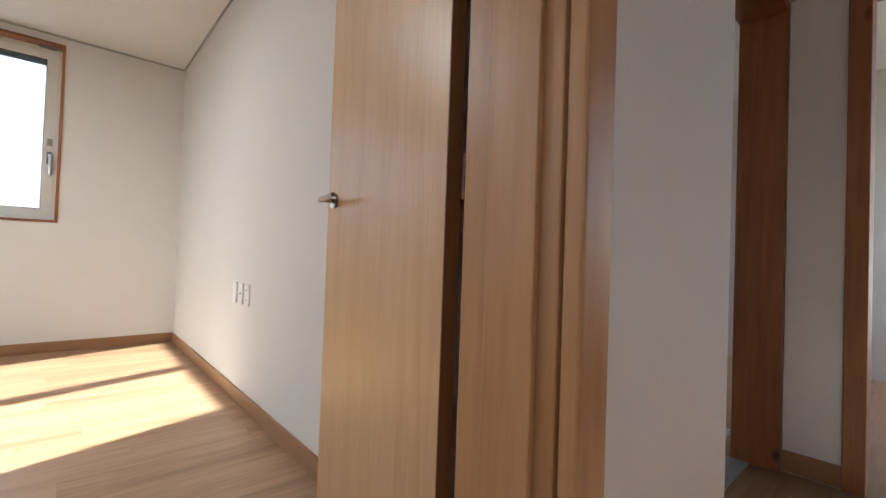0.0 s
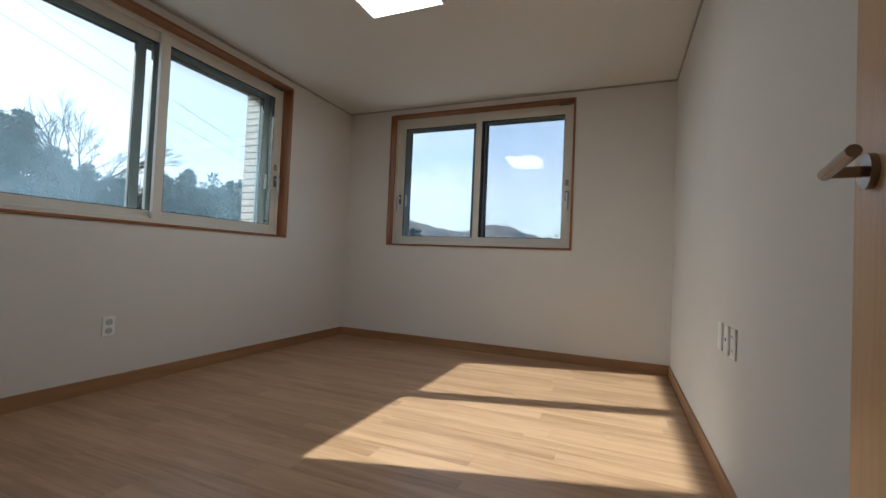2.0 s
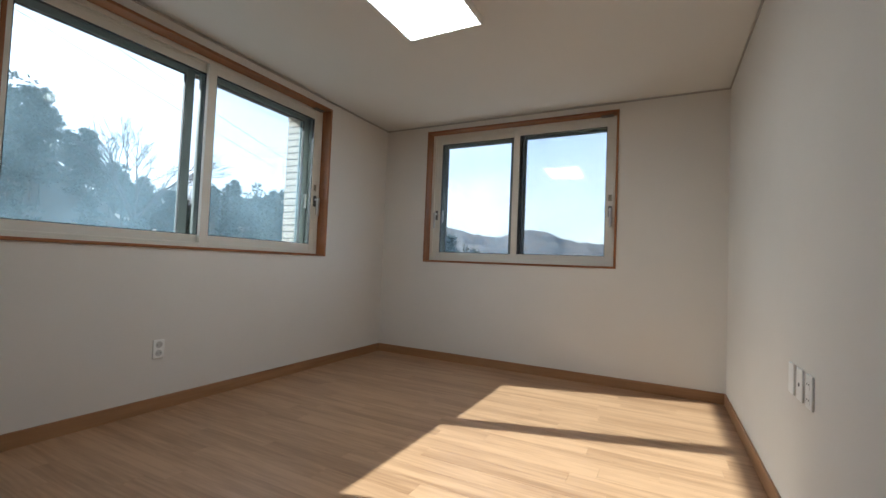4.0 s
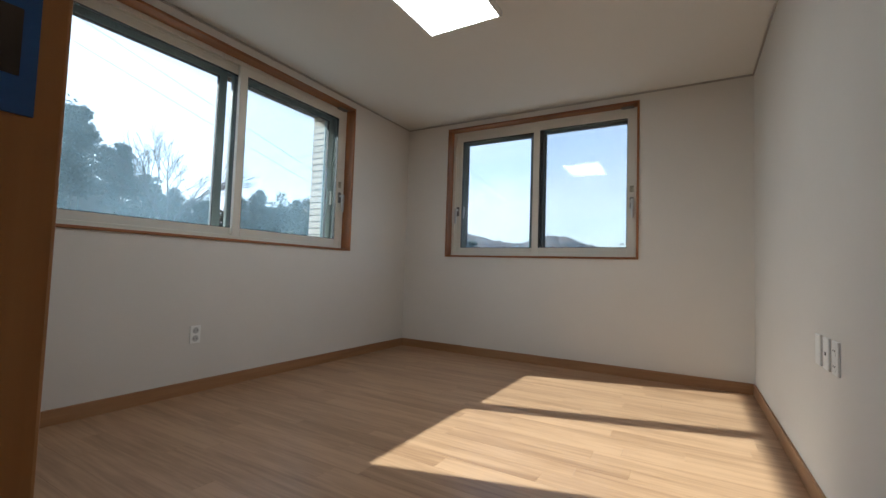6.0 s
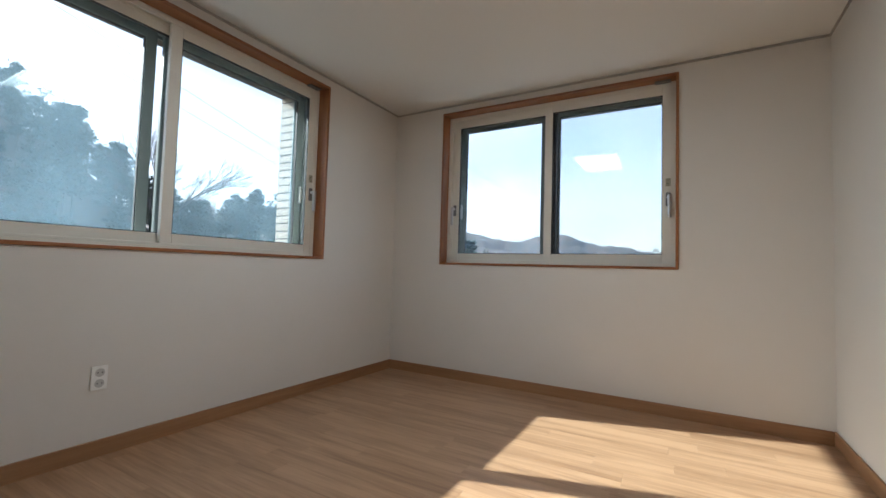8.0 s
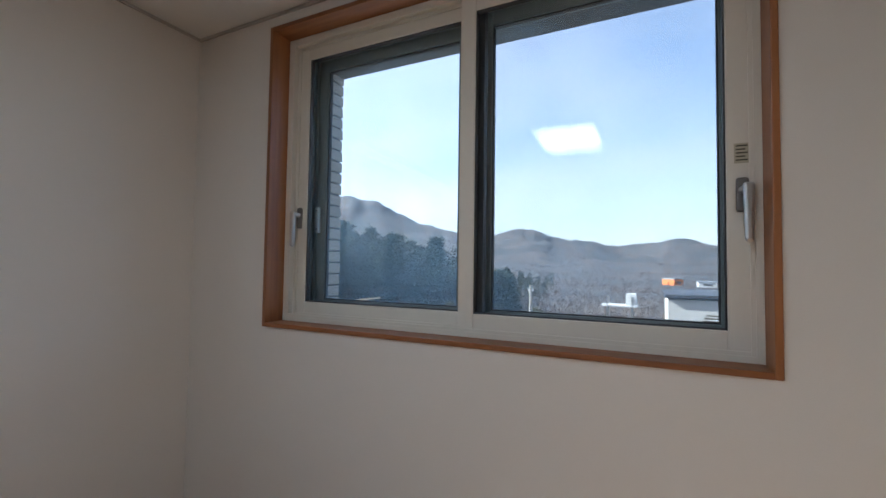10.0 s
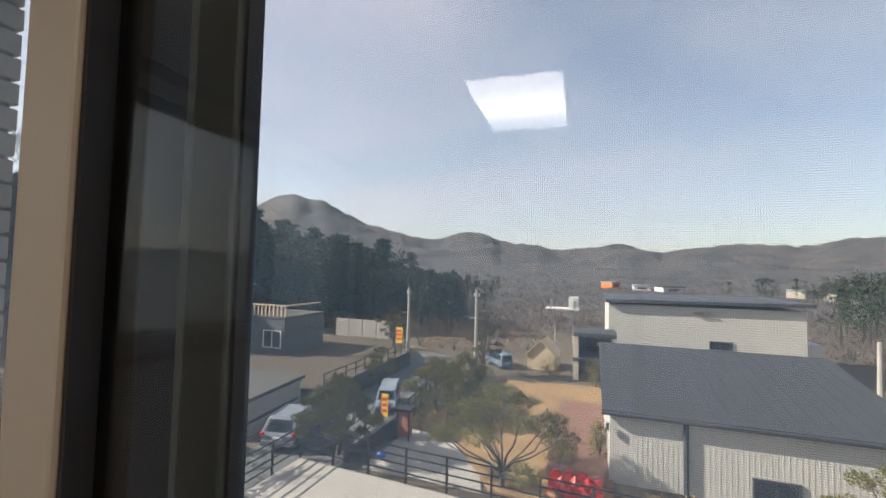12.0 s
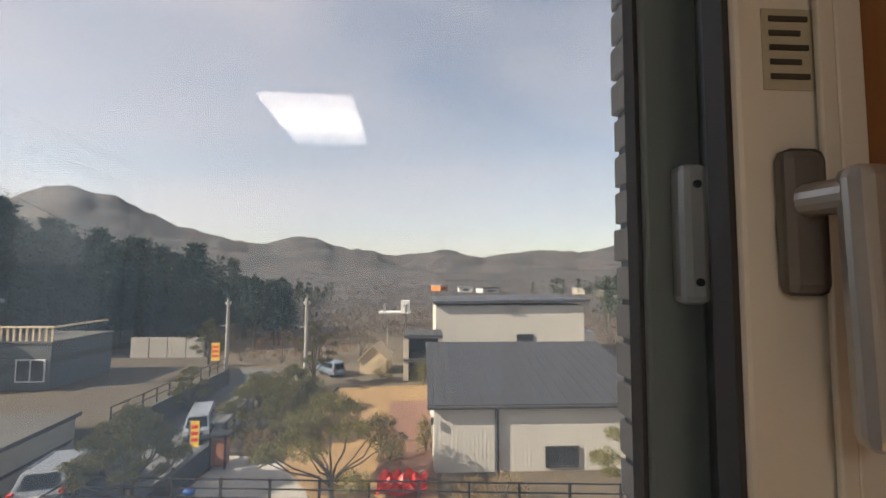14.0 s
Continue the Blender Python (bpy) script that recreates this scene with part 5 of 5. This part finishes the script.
# far houses on the valley floor; the orange block stands in for a digger
for i, (a, r, wd, hh, mat) in enumerate(((6.5, 190, 6, 2, M_WHITE), (9.5, 185, 8, 2, M_WHITE), (3.0, 200, 5, 2.6, M_ORANGE), (26.5, 150, 4, 2.2, M_WHITE), (29.5, 175, 5, 3, M_WHITE),
                                      (24.5, 170, 4, 2.5, M_STONE), (21.5, 180, 5, 2.5, M_STONE), (31, 150, 7, 3, M_WHITE))):
    x, y = math.sin(radians(a)) * r, math.cos(radians(a)) * r
    z = land(x, y)
    f = thing("far_house", "small far-off block on the valley floor, a house except the orange digger", "house", pose(x, y, z - 0.2, 0, 0, i * 23))
    part("wall", boxes(((-wd / 2, -3, 0), (wd / 2, 3, hh)), bevel=0.05), mat, f)
    part("roof", prism([Vector((-wd / 2 - 0.3, -3.3, 0)), Vector((wd / 2 + 0.3, -3.3, 0)), Vector((wd / 2 + 0.3, 3.3, 0)), Vector((-wd / 2 - 0.3, 3.3, 0))], hh, [hh + 0.4] * 4), M_CONC_DARK if i % 2 else M_ROOF_PALE, f)
    part("window", boxes(((-wd / 4, -3.05, hh * 0.35), (wd / 4, -2.98, hh * 0.7))), M_DARKGLASS, f)


# ---- poles and wires ----
def utility_pole(x, y, top, r, arm):
    p = thing("utility_pole", "pale concrete utility pole with cross-arm", "pole", pose(x, y, G))
    h = top - G
    part("shaft", add_tube(bmesh.new(), (0, 0, 0), (0, 0, h), r, r * 0.6, 12), M_CONCRETE, p)
    if arm:
        part("cross_arm", boxes(((-0.20, -0.04, h - 0.45), (0.20, 0.04, h - 0.39)), bevel=0.01), M_STEEL, p)
        for dx in (-0.16, 0.16):
            part("insulator", add_tube(bmesh.new(), (dx, 0, h - 0.39), (dx, 0, h - 0.24), 0.04, 0.025, 8), M_PLATE, p)
        part("bracket", boxes(((-0.45, -0.04, h - 1.9), (0.0, 0.04, h - 1.82)), bevel=0.01), M_STEEL, p)
    return p


utility_pole(-10.75, 29.1, 0.05, 0.14, True)
utility_pole(-5.0, 26.9, 0.20, 0.14, True)
utility_pole(17.0, 30.0, -2.0, 0.16, False)
for x, y, top in ((-5.2, 45, -3.75), (-3.6, 46, -4.2), (-1.3, 44, -3.6), (0.5, 42, -3.9)):
    utility_pole(x, y, top, 0.07, False)
mast = thing("steel_tower", "small steel lookout frame far off", "tower", pose(-1.5, 60, G))
for dx in (-1.5, 1.5):
    for dy in (-1, 1):
        part("leg", boxes(((dx - 0.1, dy - 0.1, 0), (dx + 0.1, dy + 0.1, 3.2))), M_STEEL, mast)
part("platform", boxes(((-2.2, -1.3, 1.9), (2.2, 1.3, 2.1)), bevel=0.02), M_WHITE, mast)
part("cabin", boxes(((0.8, -1, 2.1), (2.0, 1, 3.6)), bevel=0.03), M_WHITE, mast)


def wire(a, b, sag):
    bm = bmesh.new()
    a, b = Vector(a), Vector(b)
    pts = [a.lerp(b, i / 16) - Vector((0, 0, sag * 4 * (i / 16) * (1 - i / 16))) for i in range(17)]
    add_limb(bm, pts, 0.009, 0.009, 5)
    return solid("overhead_wire", bm, M_IRON, "thin black overhead wire between poles", "wire")


wire((-10.37, 29.1, -0.15), (-18.9, -0.1, 12.05), 0.25)
wire((-11.13, 29.1, -0.15), (-19.4, -0.1, 11.2), 0.25)
utility_pole(-19.15, -0.1, 12.3, 0.17, True)

# ---- fence along the yard ----
fence = thing("yard_fence", "black iron fence with flat horizontal rails along the yard", "fence")
A, B = Vector((-7.85, 13.05, 0)), Vector((9.2, 11.85, 0))
n = 12
for i in range(n + 1):
    p = A.lerp(B, i / n)
    part("post", boxes(((p.x - 0.035, p.y - 0.035, G + 0.10), (p.x + 0.035, p.y + 0.035, -4.28)), bevel=0.006), M_IRON, fence)
for z in (-4.32, -4.58, -4.84, -5.10):
    bm = bmesh.new()
    q = (B - A).normalized()
    m = Matrix.Translation((A + B) / 2 + Vector((0, 0, z))) @ Matrix.Rotation(math.atan2(q.y, q.x), 4, 'Z')
    half = (B - A).length / 2
    add_box(bm, (-half, -0.012, -0.022), (half, 0.012, 0.022), 0, m)
    part("rail", bm, M_IRON, fence)
for i in range(1, 4):
    part("post", boxes(((-7.885, 13.05 - i * 1.5, G + 0.10), (-7.815, 13.12 - i * 1.5, -4.28)), bevel=0.006), M_IRON, fence)
for z in (-4.32, -4.58, -4.84, -5.10):
    part("rail", boxes(((-7.862, 8.4, z - 0.022), (-7.838, 13.05, z + 0.022))), M_IRON, fence)

# gate post, lane railing, banners, loose things
gp = thing("gate_pier", "red brick gate pier in a black steel frame", "gate pier")
part("brick_panel", boxes(((-5.42, 16.0, G + 0.15), (-4.92, 16.4, -4.35)), bevel=0.01), M_BRICKRED, gp)
for x in (-5.46, -4.94):
    part("frame_post", boxes(((x, 15.95, G), (x + 0.06, 16.02, -4.25)), bevel=0.005), M_IRON, gp)
part("cap", boxes(((-5.52, 15.9, -4.32), (-4.82, 16.5, -4.22)), bevel=0.01), M_IRON, gp)
gr = thing("lane_railing", "dark timber railing along the lane", "railing")
for i in range(6):
    part("post", boxes(((-5.55 - i * 0.12, 16.6 + i * 1.0, G), (-5.47 - i * 0.12, 16.68 + i * 1.0, -4.3)), bevel=0.005), M_IRON, gr)
for z in (-4.35, -4.65, -4.95):
    bm = bmesh.new()
    add_tube(bm, (-5.51, 16.64, z), (-6.11, 21.64, z), 0.045, seg=6)
    part("rail", bm, M_TRIM, gr)
dw = thing("lane_wall", "dark sloping wall beside the lane", "wall")
part("wall", prism([Vector((-6.3, 13.4, 0)), Vector((-6.1, 13.4, 0)), Vector((-5.5, 16.5, 0)), Vector((-5.7, 16.5, 0))], G, [-5.1, -5.1, -4.6, -4.6]), M_TRIM, dw)


def banner(x, y, h, w, z0):
    b = thing("banner", "narrow yellow banner with red print on a pole", "banner", pose(x, y, G))
    part("pole", add_tube(bmesh.new(), (0, 0, 0), (0, 0, z0 + h), 0.02, seg=8), M_STEEL, b)
    cl = part("cloth", boxes(((0.02, -0.006, z0), (0.02 + w, 0.006, z0 + h)), bevel=0.002), M_YELLOW, b)
    for k in range(3):
        part("print_bar", boxes(((0.06, -0.010, z0 + h * (0.2 + 0.25 * k)), (w - 0.03, -0.005, z0 + h * (0.34 + 0.25 * k)))), M_REDINK, cl)


banner(-6.85, 17.3, 1.0, 0.34, 0.35)
banner(-11.0, 27.5, 1.1, 0.5, 1.7)
bm = bmesh.new()
rnd = random.Random(5)
grid = [[bm.verts.new((0.75 + i * 0.135, 13.65 + j * 0.14, G + 0.1 + 0.30 * abs(math.sin(i * 0.9 + j * 0.4)) * abs(math.cos(j * 0.8 - i * 0.3)) + rnd.uniform(0, 0.10))) for j in range(11)] for i in range(13)]
for i in range(12):
    for j in range(10):
        bm.faces.new((grid[i][j], grid[i + 1][j], grid[i + 1][j + 1], grid[i][j + 1]))
bmesh.ops.solidify(bm, geom=bm.faces[:], thickness=0.01)
solid("red_tarpaulin", bm, M_RED, "crumpled bright red plastic sheet on the lawn", "tarpaulin")
bm = bmesh.new()
bmesh.ops.create_icosphere(bm, subdivisions=2, radius=0.16, matrix=Matrix.Translation((-5.2, 14.2, G + 0.17)) @ Matrix.Diagonal((1.2, 1, 0.8, 1)))
solid("blue_bucket", bm, M_BLUE, "small rounded blue plastic tub on the driveway", "tub")


# ---- parked cars ----
def car(m, paint, van, label):
    c = thing("parked_van" if van else "parked_car", label, "van" if van else "car", m)
    if van:     # x across, y forwards, z up
        w, l, h = 0.84, 4.6, 1.9
        side = [(-2.3, 0.30), (-2.3, 1.0), (-2.25, 1.80), (-2.1, 1.9), (1.2, 1.9), (1.45, 1.82), (2.02, 1.12), (2.28, 0.95), (2.32, 0.35)]
        panes = [(1.50, 1.76, 2.0, 1.16)]
    else:
        w, l, h = 0.92, 4.7, 1.7
        side = [(-2.32, 0.35), (-2.36, 0.85), (-2.22, 1.06), (-1.95, 1.62), (-1.6, 1.69), (0.4, 1.66), (0.7, 1.58), (1.35, 1.08), (2.2, 0.92), (2.36, 0.62), (2.34, 0.32)]
        panes = [(0.76, 1.54, 1.32, 1.12)]
    bm = bmesh.new()
    tuck = lambda z: w * (1.0 if z < 1.0 else 1.0 - 0.16 * (z - 1.0) / (h - 1.0))
    lo = [bm.verts.new((-tuck(z), y, z)) for y, z in side]
    hi = [bm.verts.new((tuck(z), y, z)) for y, z in side]
    bm.faces.new(lo)
    bm.faces.new(hi[::-1])
    for i in range(len(side)):
        j = (i + 1) % len(side)
        bm.faces.new((lo[j], lo[i], hi[i], hi[j]))
    bmesh.ops.recalc_face_normals(bm, faces=bm.faces)
    bmesh.ops.bevel(bm, geom=bm.edges[:], offset=0.05, segments=2, profile=0.6, affect='EDGES')
    body = part("body", bm, paint, c)

    def pane(pts, name, mat):
        b = bmesh.new()
        b.faces.new([b.verts.new(p) for p in pts])
        bmesh.ops.solidify(b, geom=b.faces[:], thickness=0.012)
        return part(name, b, mat, body)
    for y1, z1, y0, z0 in panes:
        pane([(-0.68, y0 + 0.02, z0), (0.68, y0 + 0.02, z0), (0.60, y1 + 0.03, z1), (-0.60, y1 + 0.03, z1)], "windscreen", M_CARGLASS)
    if van:
        pane([(-0.66, -2.325, 1.05), (0.66, -2.325, 1.05), (0.62, -2.29, 1.72), (-0.62, -2.29, 1.72)], "rear_window", M_CARGLASS)
    else:
        pane([(-0.70, -2.255, 1.07), (0.70, -2.255, 1.07), (0.60, -1.985, 1.58), (-0.60, -1.985, 1.58)], "rear_window", M_CARGLASS)
    for s in (-1, 1):
        ys = (-1.9, 1.6) if van else (-1.75, 0.9)
        zs = (1.12, 1.72) if van else (1.05, 1.55)
        gapn = 3
        for i in range(gapn):
            a0 = ys[0] + (ys[1] - ys[0]) * i / gapn + 0.05
            a1 = ys[0] + (ys[1] - ys[0]) * (i + 1) / gapn - 0.05
            cut = 0.35 if i == gapn - 1 else (0.18 if i == 0 and not van else 0.0)
            t0 = a0 + (cut if i == 0 else 0)
            t1 = a1 - (cut if i == gapn - 1 else 0)
            xo = lambda z: s * (tuck(z) + 0.006)
            pane([(xo(zs[0]), a0, zs[0]), (xo(zs[0]), a1, zs[0]), (xo(zs[1]), t1, zs[1]), (xo(zs[1]), t0, zs[1])], "side_window", M_CARGLASS)
        for y in (-1.42, 1.42):
            wh = part("wheel", add_tube(bmesh.new(), (s * (w - 0.2), y, 0.33), (s * (w + 0.01), y, 0.33), 0.33, seg=22), M_TYRE, c)
            part("rim", add_tube(bmesh.new(), (s * (w - 0.02), y, 0.33), (s * (w + 0.02), y, 0.33), 0.21, seg=16), M_STEEL, wh)
        part("tail_light", boxes(((s * 0.86 - 0.13, -2.40, 0.86), (s * 0.86 + 0.08, -2.16, 1.03)), bevel=0.03), M_REDLIGHT, c)
        part("headlight", boxes(((s * 0.68 - 0.16, 2.16, 0.68), (s * 0.68 + 0.16, 2.36, 0.86)), bevel=0.03), M_LAMPGLASS, c)
        part("mirror", boxes(((s * 0.98 - 0.09, 0.85 if not van else 1.55, 1.08), (s * 0.98 + 0.09, 0.95 if not van else 1.65, 1.24)), bevel=0.03), paint, c)
        if not van:
            part("roof_rail", boxes(((s * 0.68 - 0.02, -1.7, 1.68), (s * 0.68 + 0.02, 0.2, 1.74)), bevel=0.008), M_STEEL, c)
    part("bumper", boxes(((-w + 0.03, -2.44, 0.36), (w - 0.03, -2.28, 0.66)), bevel=0.04), paint, c)
    part("bumper", boxes(((-w + 0.03, 2.28, 0.30), (w - 0.03, 2.42, 0.58)), bevel=0.04), M_TRIM if van else paint, c)
    part("number_plate", boxes(((-0.26, -2.46, 0.72), (0.26, -2.38, 0.84)), bevel=0.004), M_WHITE, c)
    part("grille", boxes(((-0.45, 2.30, 0.62), (0.45, 2.37, 0.80)), bevel=0.01), M_TRIM, c)
    return c


car(pose(-9.35, 14.75, G + 0.03, 0, 0, 14) @ Matrix.Scale(1.0 / OUT, 4), M_SILVER, False, "silver estate car parked on the lane")
car(pose(-7.6, 19.6, G + 0.03, 0, 0, 200) @ Matrix.Scale(0.80 / OUT, 4), M_CARWHITE, True, "pale silver van parked on the lane")
car(pose(-4.3, 31.0, G + 0.03, 0, 0, 40) @ Matrix.Scale(0.74 / OUT, 4), M_TRUCK, True, "blue-grey small truck far down the lane")

# the whole outdoor plan at its true size, about the north window
GROW = Matrix.Translation((2.0, -0.1, 1.5)) @ Matrix.Scale(OUT, 4) @ Matrix.Translation((-2.0, 0.1, -1.5))
bpy.context.view_layer.update()
for ob in [o for o in scene.objects if o not in INDOORS and o.parent is None]:
    ob.matrix_world = GROW @ ob.matrix_world
YARD = 1.5 + (G - 1.5) * OUT             # level of the yard below the house

# ---- brick outer skin with bricks laid round the openings ----
BT = 0.19                                # brick thickness
Y0 = T + 0.002
o2 = (W2[0] - 0.020, W2[1] + 0.009)      # brick opening, north
o1 = (W1[0] - 0.034, W1[1] - 0.025)      # brick opening, west
Z0, Z1 = 1.02, 2.47
north = solid("wall_brick_north", boxes(((-T - BT, Y0, YARD), (o2[0] - 0.004, Y0 + BT - 0.012, 3.2)), ((o2[1] + 0.004, Y0, YARD), (8, Y0 + BT - 0.012, 3.2)),
                                        ((o2[0] - 0.004, Y0, YARD), (o2[1] + 0.004, Y0 + BT, Z0)), ((o2[0] - 0.004, Y0, Z1), (o2[1] + 0.004, Y0 + BT, 3.2))), M_MORTAR,
              "cream brick outer wall with dark mortar", "wall", "structure")
west = solid("wall_brick_west", boxes(((-Y0 - BT + 0.012, o1[1] + 0.004, YARD), (-Y0, Y0 - 0.001, 3.2)), ((-Y0 - BT + 0.012, -6, YARD), (-Y0, o1[0] - 0.004, 3.2)),
                                      ((-Y0 - BT, o1[0] - 0.004, YARD), (-Y0, o1[1] + 0.004, Z0)), ((-Y0 - BT, o1[0] - 0.004, Z1), (-Y0, o1[1] + 0.004, 3.2))), M_MORTAR,
             "cream brick outer wall with dark mortar", "wall", "structure")
solid("roof_slab", boxes(((-0.75, -6, RH + 0.25), (8.2, 0.75, RH + 0.45)), bevel=0.02), M_CONC_DARK, "plain roof slab over the house", "roof", "structure")
full = mesh_of("brick", boxes(((0, 0, 0), (0.19, 0.192, 0.057)), bevel=0.004), M_BRICK)
half = mesh_of("half_brick", boxes(((0, 0, 0), (0.09, 0.192, 0.057)), bevel=0.004), M_BRICK)
courses = int((Z1 - Z0) / 0.067) + 1
random.seed(3)
for parent, side in ((north, "nl"), (north, "nr"), (west, "wr"), (west, "wl")):
    for c in range(courses):
        z = Z0 + 0.004 + c * 0.067
        run = [0.19, 0.19] if c % 2 else [0.09, 0.19, 0.09]
        d = 0.0
        for w in run:
            o = new("brick", full if w > 0.1 else half)
            o.parent = parent
            j = random.uniform(-0.0025, 0.0025)
            if side == "nl":
                o.location = (o2[0] - d - w + j, Y0 + 0.003, z)
            elif side == "nr":
                o.location = (o2[1] + d + j, Y0 + 0.003, z)
            else:
                y = o1[1] + d + j if side == "wr" else o1[0] - d - w + j
                o.matrix_world = pose(-Y0 - 0.003, y, z, 0, 0, 90)
            d += w + 0.010
# outer sills
solid("outer_sill", boxes(((o2[0], 0.365, Z0 - 0.02), (o2[1], Y0 + BT + 0.03, Z0 + 0.012)), bevel=0.004), M_CONC_DARK, "grey outer window sill", "sill", "structure")
solid("outer_sill", boxes(((-Y0 - BT - 0.03, o1[0], Z0 - 0.02), (-0.365, o1[1], Z0 + 0.012)), bevel=0.004), M_CONC_DARK, "grey outer window sill", "sill", "structure")

# ---- floor planks ----
random.seed(8)
PW, PL = 0.122, 0.92
plank = mesh_of("plank", boxes(((0.0003, 0.0003, -0.0098), (PL - 0.0003, PW - 0.0003, 0.0)), bevel=0.0003), M_FLOOR)
rows_ = int((0 - RY) / PW) + 1
for r in range(rows_):
    y = -(r + 1) * PW
    x = -random.uniform(0.05, PL)
    while x < RX:
        o = new("plank", plank)
        o.parent = floor
        o.location = (x, y, 0)
        x += PL
